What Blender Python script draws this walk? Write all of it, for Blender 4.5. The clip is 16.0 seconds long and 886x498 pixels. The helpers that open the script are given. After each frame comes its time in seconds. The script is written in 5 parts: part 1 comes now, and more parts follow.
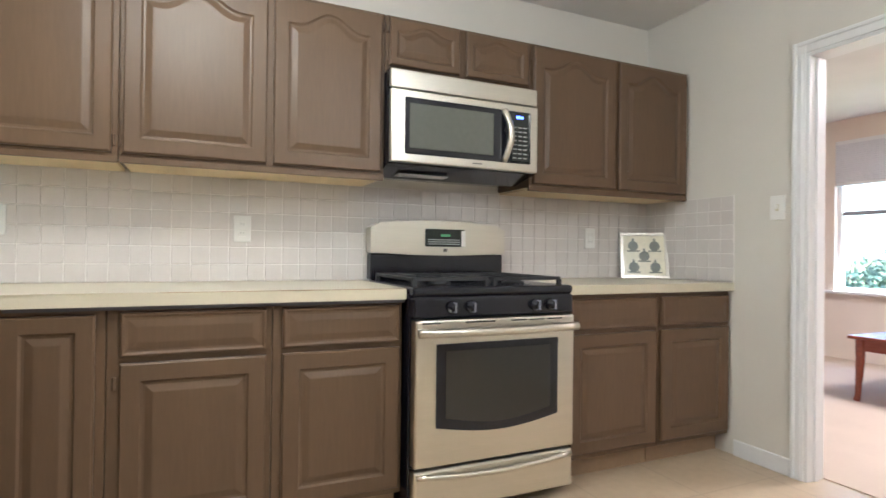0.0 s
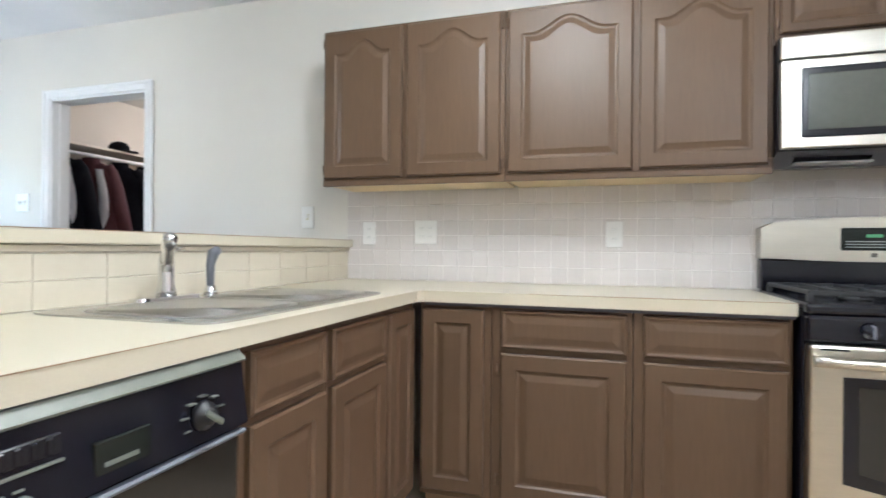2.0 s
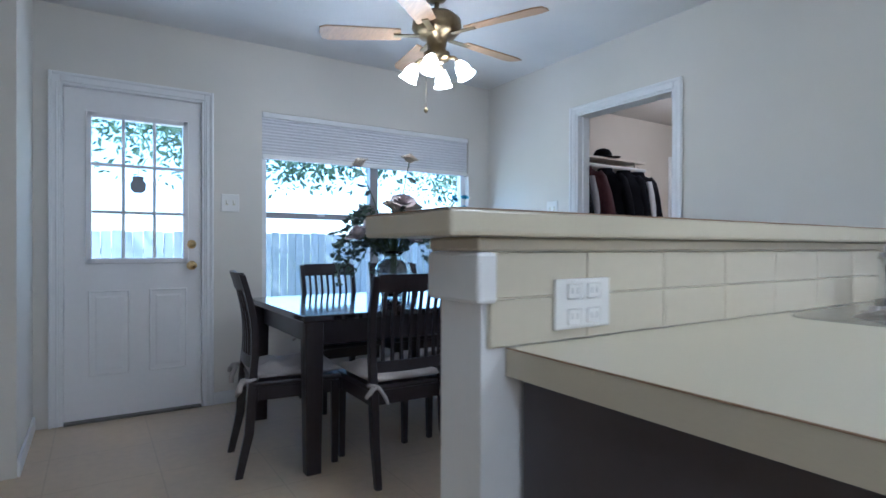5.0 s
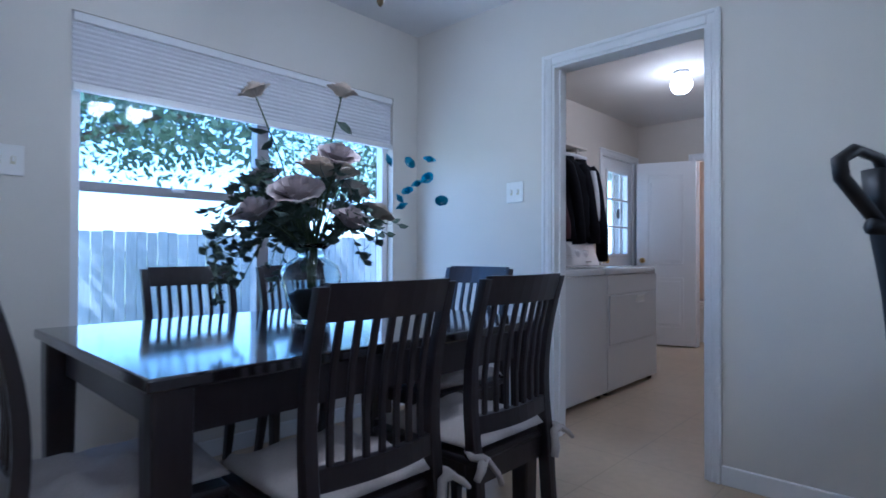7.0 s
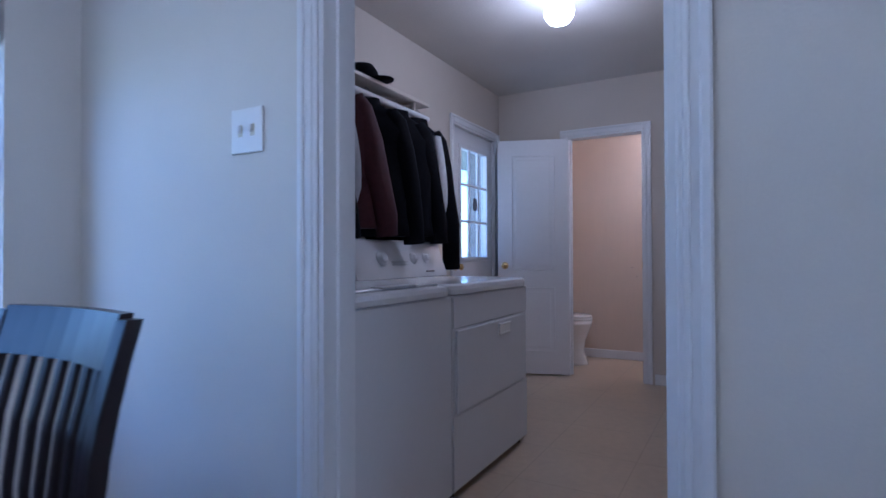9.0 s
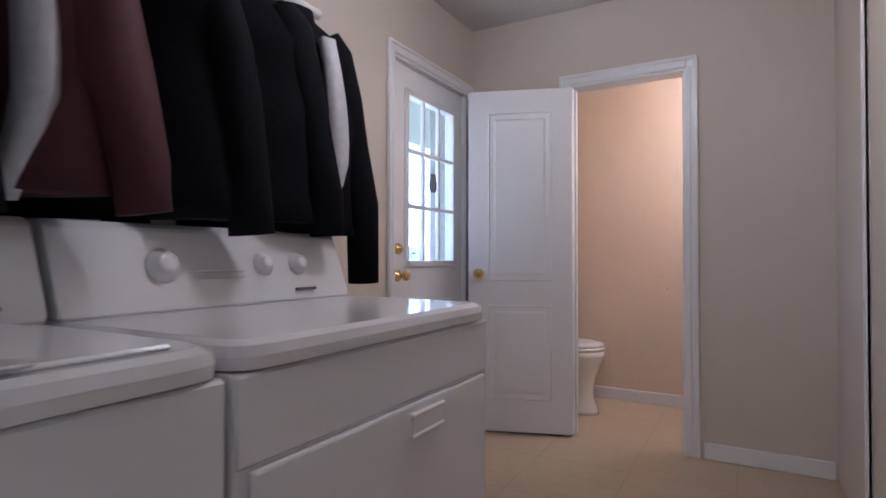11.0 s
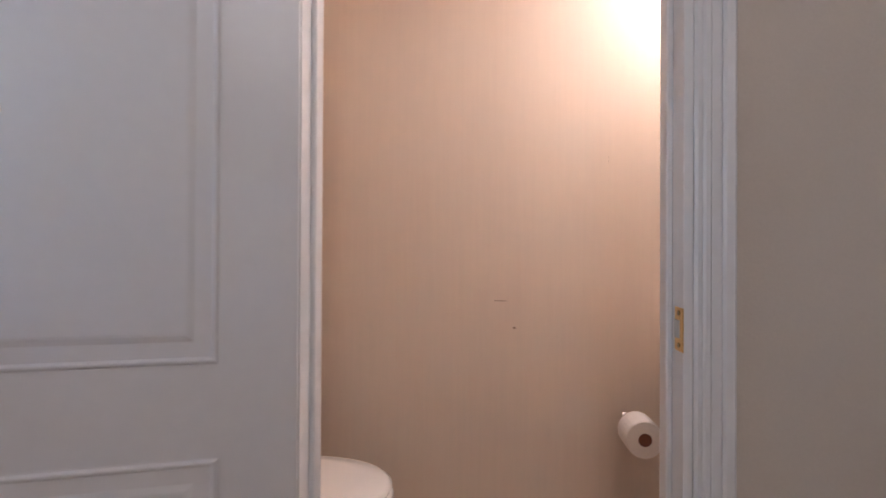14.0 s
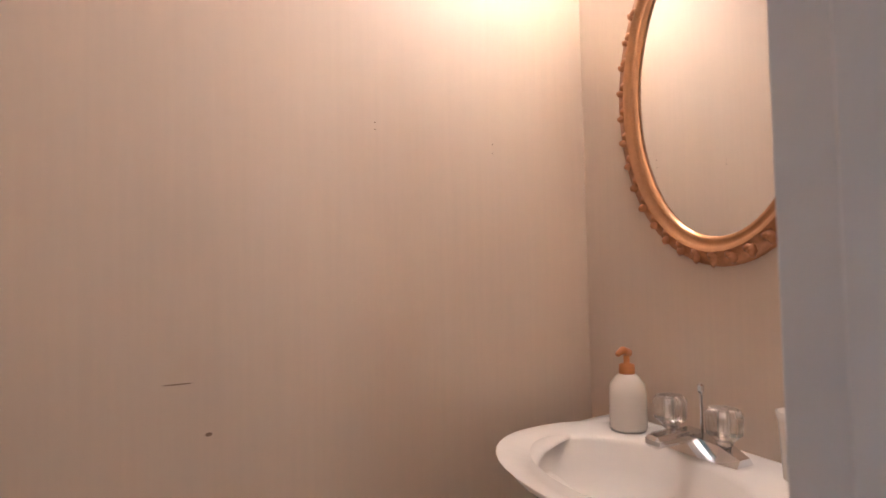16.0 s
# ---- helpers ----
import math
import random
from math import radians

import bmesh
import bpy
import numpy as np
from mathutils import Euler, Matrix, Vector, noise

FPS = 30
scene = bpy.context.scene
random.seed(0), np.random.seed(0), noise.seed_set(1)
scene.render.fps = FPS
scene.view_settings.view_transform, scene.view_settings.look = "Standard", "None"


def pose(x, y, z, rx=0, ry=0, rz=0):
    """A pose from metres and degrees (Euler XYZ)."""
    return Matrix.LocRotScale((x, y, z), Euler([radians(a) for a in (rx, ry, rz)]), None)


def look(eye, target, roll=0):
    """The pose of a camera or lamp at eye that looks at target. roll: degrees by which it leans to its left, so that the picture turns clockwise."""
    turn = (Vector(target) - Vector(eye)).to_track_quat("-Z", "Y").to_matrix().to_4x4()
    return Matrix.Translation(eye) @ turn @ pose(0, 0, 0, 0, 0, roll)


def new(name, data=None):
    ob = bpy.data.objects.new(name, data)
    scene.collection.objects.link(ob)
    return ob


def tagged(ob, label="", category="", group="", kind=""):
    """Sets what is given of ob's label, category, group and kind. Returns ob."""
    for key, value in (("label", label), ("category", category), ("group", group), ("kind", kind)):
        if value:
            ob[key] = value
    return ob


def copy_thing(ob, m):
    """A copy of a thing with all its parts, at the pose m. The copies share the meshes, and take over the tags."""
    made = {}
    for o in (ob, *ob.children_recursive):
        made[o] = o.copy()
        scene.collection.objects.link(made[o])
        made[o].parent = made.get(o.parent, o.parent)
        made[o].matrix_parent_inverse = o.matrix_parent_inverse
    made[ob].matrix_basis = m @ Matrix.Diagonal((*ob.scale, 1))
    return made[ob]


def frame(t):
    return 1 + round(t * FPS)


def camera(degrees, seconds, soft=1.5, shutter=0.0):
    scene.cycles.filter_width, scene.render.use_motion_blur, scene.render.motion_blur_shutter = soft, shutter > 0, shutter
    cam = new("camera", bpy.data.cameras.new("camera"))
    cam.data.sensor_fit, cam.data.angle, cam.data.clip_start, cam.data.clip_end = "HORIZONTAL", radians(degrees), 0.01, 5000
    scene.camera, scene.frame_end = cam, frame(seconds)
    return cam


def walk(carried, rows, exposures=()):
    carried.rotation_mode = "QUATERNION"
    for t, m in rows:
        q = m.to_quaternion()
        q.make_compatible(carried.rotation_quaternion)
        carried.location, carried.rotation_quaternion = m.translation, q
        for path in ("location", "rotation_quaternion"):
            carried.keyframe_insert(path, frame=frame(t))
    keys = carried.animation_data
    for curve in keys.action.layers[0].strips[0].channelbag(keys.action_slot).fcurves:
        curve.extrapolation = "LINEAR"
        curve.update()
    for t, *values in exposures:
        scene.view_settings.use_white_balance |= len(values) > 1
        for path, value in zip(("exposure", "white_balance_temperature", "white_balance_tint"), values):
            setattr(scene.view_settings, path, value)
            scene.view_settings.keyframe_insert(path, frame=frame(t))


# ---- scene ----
cam = camera(78.5, 16.0, soft=1.6, shutter=0.3)
PATH = [
    (0, (-1.131, -2.639, 1.057), (-0.312, -0.815, 1.071), 0.7),
    (0.5, (-1.072, -2.569, 1.075), (-0.51, -0.65, 1.077), 0.8),
    (1, (-1.01, -2.555, 1.08), (-0.866, -0.56, 1.089), 0.7),
    (1.5, (-0.986, -2.587, 1.078), (-1.24, -0.603, 1.084), 0.6),
    (2, (-0.95, -2.648, 1.08), (-1.556, -0.741, 1.08), 0.5),
    (2.5, (-1.0, -2.676, 1.062), (-1.92, -0.899, 1.062), 0.2),
    (3, (-1.04, -2.754, 1.06), (-2.172, -1.105, 1.056), 0.3),
    (3.5, (-1.085, -2.803, 1.053), (-2.395, -1.292, 1.05), 0.1),
    (4, (-1.171, -2.869, 1.062), (-2.658, -1.532, 1.058), 0.0),
    (4.5, (-1.368, -2.973, 1.069), (-3.021, -1.847, 1.061), 0.1),
    (4.7, (-1.479, -3.005, 1.072), (-3.164, -1.927, 1.065), 0.1),
    (5.6, (-2.15, -2.99, 1.05), (-3.80, -1.87, 1.05), 0.1),
    (6.4, (-2.66, -2.79, 1.02), (-4.16, -1.47, 1.03), 0.1),
    (7, (-2.928, -2.593, 1.008), (-4.297, -1.135, 1.027), 0.2),
    (7.5, (-3.152, -2.277, 0.999), (-4.414, -0.725, 1.024), -0.1),
    (8, (-3.36, -1.885, 1.015), (-4.492, -0.236, 1.035), 0.0),
    (8.5, (-3.493, -1.435, 1.02), (-4.528, 0.275, 1.045), -0.2),
    (9, (-3.625, -1.009, 1.035), (-4.603, 0.736, 1.059), -0.2),
    (10.2, (-3.905, -0.1, 1.04), (-4.90, 1.635, 1.07), 0.0),
    (11.5, (-4.116, 0.838, 1.039), (-5.093, 2.583, 1.073), 0.3),
    (12, (-4.187, 1.25, 1.046), (-5.083, 3.038, 1.081), 0.5),
    (12.5, (-4.284, 1.661, 1.045), (-5.031, 3.516, 1.082), 0.5),
    (13, (-4.372, 2.069, 1.06), (-5.028, 3.955, 1.079), 0.6),
    (13.5, (-4.53, 2.418, 1.071), (-4.945, 4.373, 1.079), 0.5),
    (14, (-4.656, 2.733, 1.073), (-4.822, 4.727, 1.086), 0.3),
    (14.5, (-4.70, 3.014, 1.077), (-4.524, 5.006, 1.1), 0.4),
    (15, (-4.670, 3.275, 1.075), (-4.191, 5.216, 1.13), -0.2),
    (15.5, (-4.642, 3.42, 1.088), (-3.925, 5.284, 1.138), -0.8),
    (16, (-4.609, 3.542, 1.095), (-3.739, 5.341, 1.172), -1.2),
]
walk(cam, [(t, look(e, g, r)) for t, e, g, r in PATH],
     [(0, 3.2, 5400, 8), (1.5, 3.38, 5200, 8), (2.5, 3.15, 4950, 9), (3.5, 2.7, 4780, 9), (4.5, 2.45, 4650, 9), (7, 2.15, 4250, 13), (9, 1.9, 4150, 20),
      (11.5, 2.6, 5050, 18), (13, 2.6, 5100, 18), (14.5, 2.55, 5200, 17), (16, 2.3, 5250, 15)])

# ---- light ----
world = bpy.data.worlds.new("sky")
scene.world = world
world.use_nodes = True
wn = world.node_tree
sky = wn.nodes.new("ShaderNodeTexSky")
sky.sky_type, sky.sun_disc = "NISHITA", False
sky.sun_elevation, sky.sun_rotation = radians(58), radians(166)
wn.links.new(sky.outputs[0], wn.nodes["Background"].inputs[0])
wn.nodes["Background"].inputs[1].default_value = 0.15


def lamp(name, kind, at, watts, colour, size=0.1, aim=None):
    data = bpy.data.lights.new(name, kind)
    data.energy, data.color = watts, colour
    if kind == "SUN":
        data.angle = radians(0.6)
    elif kind == "AREA":
        data.size = size
    else:
        data.shadow_soft_size = size
    ob = new(name, data)
    ob.matrix_world = look(at, aim) if aim else pose(*at)
    return ob


lamp("sun", "SUN", (20, 5, 30), 5.0, (1, 0.95, 0.86), aim=(20 - 2.0, 5 + 8.0, 30 - 13.6))
WARM = (1.0, 0.80, 0.55)
# Both kitchen lamps are unseen; placed to match highlights and shade under the cabinets.
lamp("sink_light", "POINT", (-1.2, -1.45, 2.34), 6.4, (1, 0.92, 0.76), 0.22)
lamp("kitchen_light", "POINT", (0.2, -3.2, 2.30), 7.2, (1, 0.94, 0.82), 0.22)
FAN = (-4.27, -1.39)
for a in range(4):
    th = radians(45 + 90 * a)
    lamp("fan_bulb", "POINT", (FAN[0] + 0.17 * math.cos(th), FAN[1] + 0.17 * math.sin(th), 1.995), 0.65, (1, 0.88, 0.74), 0.05)
lamp("globe_bulb", "POINT", (-4.526, 1.93, 2.15), 1.65, (1, 0.75, 0.54), 0.08)
lamp("vanity_bulb", "POINT", (-3.88, 4.27, 2.08), 3.5, (1, 0.82, 0.66), 0.06)
# Added fill that brightens the living room; no fixture belongs to it.
lamp("living_fill", "AREA", (3.4, -1.5, 2.40), 14, (1, 0.84, 0.76), 0.8, (3.4, -1.5, 0))

# ---- materials ----
def mat(name, colour, rough=0.5, metal=0.0, grain=0.06, scale=40.0, bump=0.0, stain=0.05, stretch=(1, 1, 1), emit=0.0, coat=0.0, trans=0.0, rand=0.0, spec=0.5):
    m = bpy.data.materials.new(name)
    m.use_nodes = True
    nt = m.node_tree
    p = nt.nodes["Principled BSDF"]
    p.inputs["Roughness"].default_value, p.inputs["Metallic"].default_value = rough, metal
    p.inputs["Specular IOR Level"].default_value = spec
    p.inputs["Coat Weight"].default_value, p.inputs["Coat Roughness"].default_value = coat, 0.12
    p.inputs["Transmission Weight"].default_value = trans
    tc = nt.nodes.new("ShaderNodeTexCoord")
    mp = nt.nodes.new("ShaderNodeMapping")
    mp.inputs["Scale"].default_value = stretch
    nt.links.new(tc.outputs["Object"], mp.inputs[0])
    fac = None
    for sc, amt in ((scale, grain), (2.3, stain)):
        n = nt.nodes.new("ShaderNodeTexNoise")
        n.inputs["Scale"].default_value, n.inputs["Detail"].default_value = sc, 4
        nt.links.new(mp.outputs[0], n.inputs["Vector"])
        r = nt.nodes.new("ShaderNodeMapRange")
        r.inputs["From Min"].default_value, r.inputs["From Max"].default_value = 0.25, 0.75
        r.inputs["To Min"].default_value, r.inputs["To Max"].default_value = 1 - amt, 1 + amt
        nt.links.new(n.outputs[0], r.inputs[0])
        if fac:
            q = nt.nodes.new("ShaderNodeMath")
            q.operation = "MULTIPLY"
            nt.links.new(fac, q.inputs[0]), nt.links.new(r.outputs[0], q.inputs[1])
            fac = q.outputs[0]
        else:
            fac, first = r.outputs[0], n
    if rand:
        oi = nt.nodes.new("ShaderNodeObjectInfo")
        r = nt.nodes.new("ShaderNodeMapRange")
        r.inputs["To Min"].default_value, r.inputs["To Max"].default_value = 1 - rand, 1 + rand
        nt.links.new(oi.outputs["Random"], r.inputs[0])
        q = nt.nodes.new("ShaderNodeMath")
        q.operation = "MULTIPLY"
        nt.links.new(fac, q.inputs[0]), nt.links.new(r.outputs[0], q.inputs[1])
        fac = q.outputs[0]
    v = nt.nodes.new("ShaderNodeVectorMath")
    v.operation = "SCALE"
    v.inputs[0].default_value = colour
    nt.links.new(fac, v.inputs["Scale"])
    nt.links.new(v.outputs[0], p.inputs["Base Color"])
    if bump:
        b = nt.nodes.new("ShaderNodeBump")
        b.inputs["Strength"].default_value, b.inputs["Distance"].default_value = bump, 0.004
        nt.links.new(first.outputs[0], b.inputs["Height"])
        nt.links.new(b.outputs[0], p.inputs["Normal"])
    if emit:
        p.inputs["Emission Color"].default_value, p.inputs["Emission Strength"].default_value = (*colour, 1), emit
    return m


M_WALL = mat("wall_paint", (0.66, 0.63, 0.58), 0.6, scale=180, bump=0.12, grain=0.02, stain=0.02)
M_LAUNDRY = mat("laundry_paint", (0.60, 0.54, 0.47), 0.6, scale=180, bump=0.12, grain=0.02, stain=0.03)
M_POWDER = mat("wallpaper", (0.68, 0.56, 0.45), 0.55, scale=60, bump=0.03, grain=0.018, stain=0.03, stretch=(1.6, 1.6, 0.06))
M_LIVING = mat("living_paint", (0.75, 0.66, 0.58), 0.6, scale=180, grain=0.02)
M_CEIL = mat("ceiling_paint", (0.72, 0.71, 0.70), 0.8, scale=90, bump=0.5, grain=0.03)
M_TRIM = mat("white_trim", (0.76, 0.76, 0.77), 0.3, grain=0.015, stain=0.02)
M_DOOR = mat("white_door", (0.76, 0.75, 0.76), 0.35, grain=0.015, stain=0.02)
M_CAB = mat("brown_cabinet_paint", (0.112, 0.069, 0.039), 0.42, spec=0.38, grain=0.07, scale=26, stain=0.07, bump=0.06, stretch=(3, 3, 0.35))
# Cabinet brown, darkened and blued for shade and sky reflection on the end panel.
M_CABSHADE = mat("shaded_cabinet_paint", (0.065, 0.056, 0.062), 0.28, grain=0.06, stain=0.06)
M_COUNTER = mat("cream_laminate", (0.58, 0.53, 0.41), 0.28, grain=0.03, scale=240, stain=0.02)
M_MAPLE = mat("pale_underside", (0.70, 0.56, 0.34), 0.5, grain=0.08, scale=30)
M_TILE = mat("white_tile", (0.63, 0.59, 0.57), 0.16, grain=0.02, stain=0.02, rand=0.03)
M_CTILE = mat("cream_tile", (0.58, 0.53, 0.42), 0.2, grain=0.02, stain=0.02, rand=0.03)
M_GROUT = mat("white_grout", (0.76, 0.73, 0.70), 0.8, scale=150, bump=0.2)
M_CGROUT = mat("cream_grout", (0.72, 0.68, 0.57), 0.8, scale=150, bump=0.2)
M_STEEL = mat("brushed_steel", (0.62, 0.59, 0.52), 0.32, metal=1.0, grain=0.05, scale=60, stretch=(0.3, 1, 14), stain=0.03)
M_SINK = mat("sink_steel", (0.60, 0.60, 0.60), 0.24, metal=1.0, grain=0.05, scale=80)
M_CHROME = mat("chrome", (0.75, 0.75, 0.76), 0.09, metal=1.0, grain=0.01)
M_BRASS = mat("brass", (0.80, 0.57, 0.24), 0.2, metal=1.0, grain=0.05)
M_BLACK = mat("black_enamel", (0.009, 0.009, 0.014), 0.14, grain=0.05)
M_IRON = mat("cast_iron", (0.02, 0.02, 0.022), 0.55, grain=0.2, bump=0.3)
M_DGLASS = mat("dark_oven_glass", (0.03, 0.028, 0.024), 0.05, grain=0.03)
M_MWGLASS = mat("microwave_screen", (0.11, 0.115, 0.10), 0.12, grain=0.05)
M_DISPLAY = mat("display_black", (0.01, 0.014, 0.012), 0.15)
M_BLUELED = mat("blue_led", (0.05, 0.08, 1.0), 0.4, emit=3.0)
M_GREENLED = mat("green_led", (0.10, 0.28, 0.12), 0.4, emit=0.05)
M_PLATE = mat("switch_plate", (0.78, 0.77, 0.75), 0.35, grain=0.01)
M_SLOT = mat("slot_dark", (0.12, 0.11, 0.10), 0.5)
M_ESPRESSO = mat("espresso_wood", (0.018, 0.013, 0.016), 0.3, grain=0.25, scale=20, stretch=(4, 4, 0.5))
M_TABLETOP = mat("espresso_top", (0.016, 0.012, 0.016), 0.09, coat=0.5, grain=0.2, scale=20, stretch=(4, 0.5, 4), bump=0.03)
M_CUSHION = mat("beige_cushion", (0.42, 0.38, 0.36), 0.9, grain=0.08, scale=200, bump=0.3)
M_APPL = mat("appliance_white", (0.74, 0.74, 0.76), 0.13, grain=0.01, stain=0.015)
M_PORC = mat("porcelain", (0.82, 0.79, 0.75), 0.08, grain=0.01)
M_PLASTICG = mat("grey_panel", (0.50, 0.50, 0.50), 0.4)
M_NAVY = mat("black_nylon", (0.005, 0.005, 0.008), 0.8, spec=0.1, grain=0.3, scale=60, bump=0.4)
M_RED = mat("dark_red_fabric", (0.06, 0.012, 0.018), 0.75, grain=0.2, bump=0.3)
M_STRIPE = mat("white_stripe_fabric", (0.55, 0.55, 0.58), 0.7, grain=0.1)
M_WOODW = mat("white_wood_shelf", (0.66, 0.60, 0.52), 0.45)
M_BULB = mat("lit_glass", (1.0, 0.88, 0.70), 0.4, emit=5.0)
M_BLADE = mat("oak_blade", (0.40, 0.25, 0.13), 0.4, grain=0.2, scale=18, stretch=(0.4, 5, 5))
M_PEWTER = mat("antique_brass", (0.24, 0.18, 0.10), 0.35, metal=1.0, grain=0.15)
M_BLIND = mat("cellular_shade", (0.66, 0.66, 0.70), 0.85, grain=0.03, trans=0.0)
M_ALU = mat("grey_window_frame", (0.34, 0.34, 0.36), 0.4, metal=0.3)
M_LEAF = mat("silk_leaf", (0.085, 0.12, 0.095), 0.6, grain=0.35, scale=20)
M_ROSE = mat("cream_rose", (0.62, 0.54, 0.46), 0.7, grain=0.1)
M_MAUVE = mat("mauve_rose", (0.48, 0.42, 0.42), 0.7, grain=0.15)
M_BLUEF = mat("blue_blossom", (0.03, 0.25, 0.42), 0.6, grain=0.15)
M_STEM = mat("stem", (0.06, 0.09, 0.035), 0.6)
M_RUBBER = mat("black_rubber", (0.015, 0.015, 0.017), 0.45, grain=0.1)
M_GREYP = mat("grey_plastic", (0.16, 0.17, 0.2), 0.35)
M_CHERRY = mat("cherry_wood", (0.22, 0.055, 0.03), 0.25, grain=0.2, scale=16, stretch=(4, 0.5, 4))
M_CARPET = mat("beige_carpet", (0.52, 0.43, 0.35), 0.95, grain=0.12, scale=300, bump=0.6)
M_SOAP = mat("white_soap_bottle", (0.80, 0.74, 0.66), 0.2, grain=0.02)
M_COPPER = mat("orange_pump", (0.55, 0.22, 0.07), 0.35, grain=0.05)
M_PAPER = mat("toilet_paper", (0.80, 0.76, 0.72), 0.95, grain=0.03, bump=0.15, scale=90)
M_CARD = mat("cardboard", (0.16, 0.06, 0.035), 0.9)
M_GILT = mat("gilt_frame", (0.50, 0.25, 0.13), 0.38, metal=0.85, grain=0.25, scale=70, bump=0.3)
M_MIRROR = mat("mirror_glass", (0.9, 0.9, 0.88), 0.02, metal=1.0, grain=0.0, stain=0.0)
M_MARK = mat("wall_mark", (0.26, 0.18, 0.13), 0.8)
M_PICF = mat("silver_frame", (0.52, 0.49, 0.44), 0.3, metal=0.7)
M_PICB = mat("cream_print", (0.66, 0.62, 0.48), 0.25)
M_PICD = mat("grey_print", (0.16, 0.17, 0.15), 0.4)
M_FENCE = mat("grey_fence_wood", (0.36, 0.36, 0.36), 0.85, grain=0.2, scale=10, stretch=(6, 6, 0.6), rand=0.18, bump=0.3)
M_LAWN = mat("lawn", (0.19, 0.21, 0.09), 0.95, grain=0.35, scale=14, stain=0.25, bump=0.5)
M_TREE = mat("tree_leaf", (0.09, 0.14, 0.09), 0.55, grain=0.4, scale=5)
M_BARK = mat("bark", (0.10, 0.075, 0.055), 0.9, grain=0.3, bump=0.6)
M_PINK = mat("pink_blossom", (0.6, 0.10, 0.18), 0.6, grain=0.2)
M_PATIO = mat("concrete", (0.55, 0.54, 0.51), 0.85, grain=0.1, bump=0.2)
M_BRICK = mat("grey_brick", (0.30, 0.28, 0.27), 0.85, grain=0.2, rand=0.2, bump=0.3)
M_STRIP = mat("grey_green_strip", (0.17, 0.18, 0.15), 0.4)
M_TOE = mat("toe_kick", (0.30, 0.20, 0.12), 0.6)
M_ORANGE = mat("wooden_wedge", (0.36, 0.16, 0.07), 0.5, grain=0.2)

# glass that light and shadow pass
M_GLASS = bpy.data.materials.new("window_glass")
M_GLASS.use_nodes = True
gt = M_GLASS.node_tree
for n in list(gt.nodes):
    gt.nodes.remove(n)
go, gm, gtr, gg = (gt.nodes.new("ShaderNode" + k) for k in ("OutputMaterial", "MixShader", "BsdfTransparent", "BsdfGlossy"))
gg.inputs["Roughness"].default_value = 0.02
gtr.inputs[0].default_value = (0.92, 0.95, 0.96, 1)
gm.inputs[0].default_value = 0.035
gt.links.new(gtr.outputs[0], gm.inputs[1]), gt.links.new(gg.outputs[0], gm.inputs[2]), gt.links.new(gm.outputs[0], go.inputs[0])
M_VASE = mat("vase_glass", (0.85, 0.92, 0.95), 0.03, trans=1.0, grain=0.0, stain=0.0)
M_CRYSTAL = mat("clear_knob", (0.9, 0.86, 0.8), 0.08, trans=0.85, grain=0.0, stain=0.0)


def floor_mat(name, colour, tile, line):
    m = mat(name, colour, 0.34, grain=0.06, scale=22, stain=0.07, bump=0.04)
    nt = m.node_tree
    p = nt.nodes["Principled BSDF"]
    src = p.inputs["Base Color"].links[0].from_socket
    geo = nt.nodes.new("ShaderNodeTexCoord")
    b = nt.nodes.new("ShaderNodeTexBrick")
    b.offset = 0
    b.inputs["Scale"].default_value = 1.0
    b.inputs["Brick Width"].default_value = b.inputs["Row Height"].default_value = tile
    b.inputs["Mortar Size"].default_value = 0.004
    b.inputs["Color1"].default_value = b.inputs["Color2"].default_value = (1, 1, 1, 1)
    b.inputs["Mortar"].default_value = (line, line, line, 1)
    x = nt.nodes.new("ShaderNodeVectorMath")
    x.operation = "MULTIPLY"
    nt.links.new(geo.outputs["Object"], b.inputs["Vector"])
    nt.links.new(b.outputs[0], x.inputs[0]), nt.links.new(src, x.inputs[1])
    nt.links.new(x.outputs[0], p.inputs["Base Color"])
    return m


M_FLOOR = floor_mat("beige_vinyl", (0.49, 0.385, 0.265), 0.457, 0.86)

# ---- mesh helpers ----
def mesh_ob(name, bm, material, parent=None, label="", smooth=False):
    bmesh.ops.recalc_face_normals(bm, faces=bm.faces)
    me = bpy.data.meshes.new(name)
    bm.to_mesh(me)
    bm.free()
    me.materials.append(material)
    if smooth:
        for f in me.polygons:
            f.use_smooth = True
    ob = new(name, me)
    if parent is not None:
        ob.parent = parent
    if label:
        tagged(ob, label)
    return ob


def part(name, bm, material, parent, label="", smooth=False):
    return mesh_ob(name, bm, material, parent, label, smooth)


def struct(name, bm, material, label="", smooth=False):
    return tagged(mesh_ob(name, bm, material, None, label, smooth), kind="structure")


def thing(name, label, category, at=(0, 0, 0), rz=0, group=""):
    e = new(name)
    e.empty_display_size = 0.1
    e.matrix_basis = pose(*at, 0, 0, rz)
    return tagged(e, label, category, group)


def bx(bm, x0, x1, y0, y1, z0, z1, bev=0.0, seg=1):
    r = bmesh.ops.create_cube(bm, size=1)
    for v in r["verts"]:
        v.co = Vector(((x0 + x1) / 2 + v.co.x * abs(x1 - x0), (y0 + y1) / 2 + v.co.y * abs(y1 - y0), (z0 + z1) / 2 + v.co.z * abs(z1 - z0)))
    if bev:
        es = {e for v in r["verts"] for e in v.link_edges}
        bmesh.ops.bevel(bm, geom=list(es), offset=bev, segments=seg, affect="EDGES", profile=0.5)
    return bm


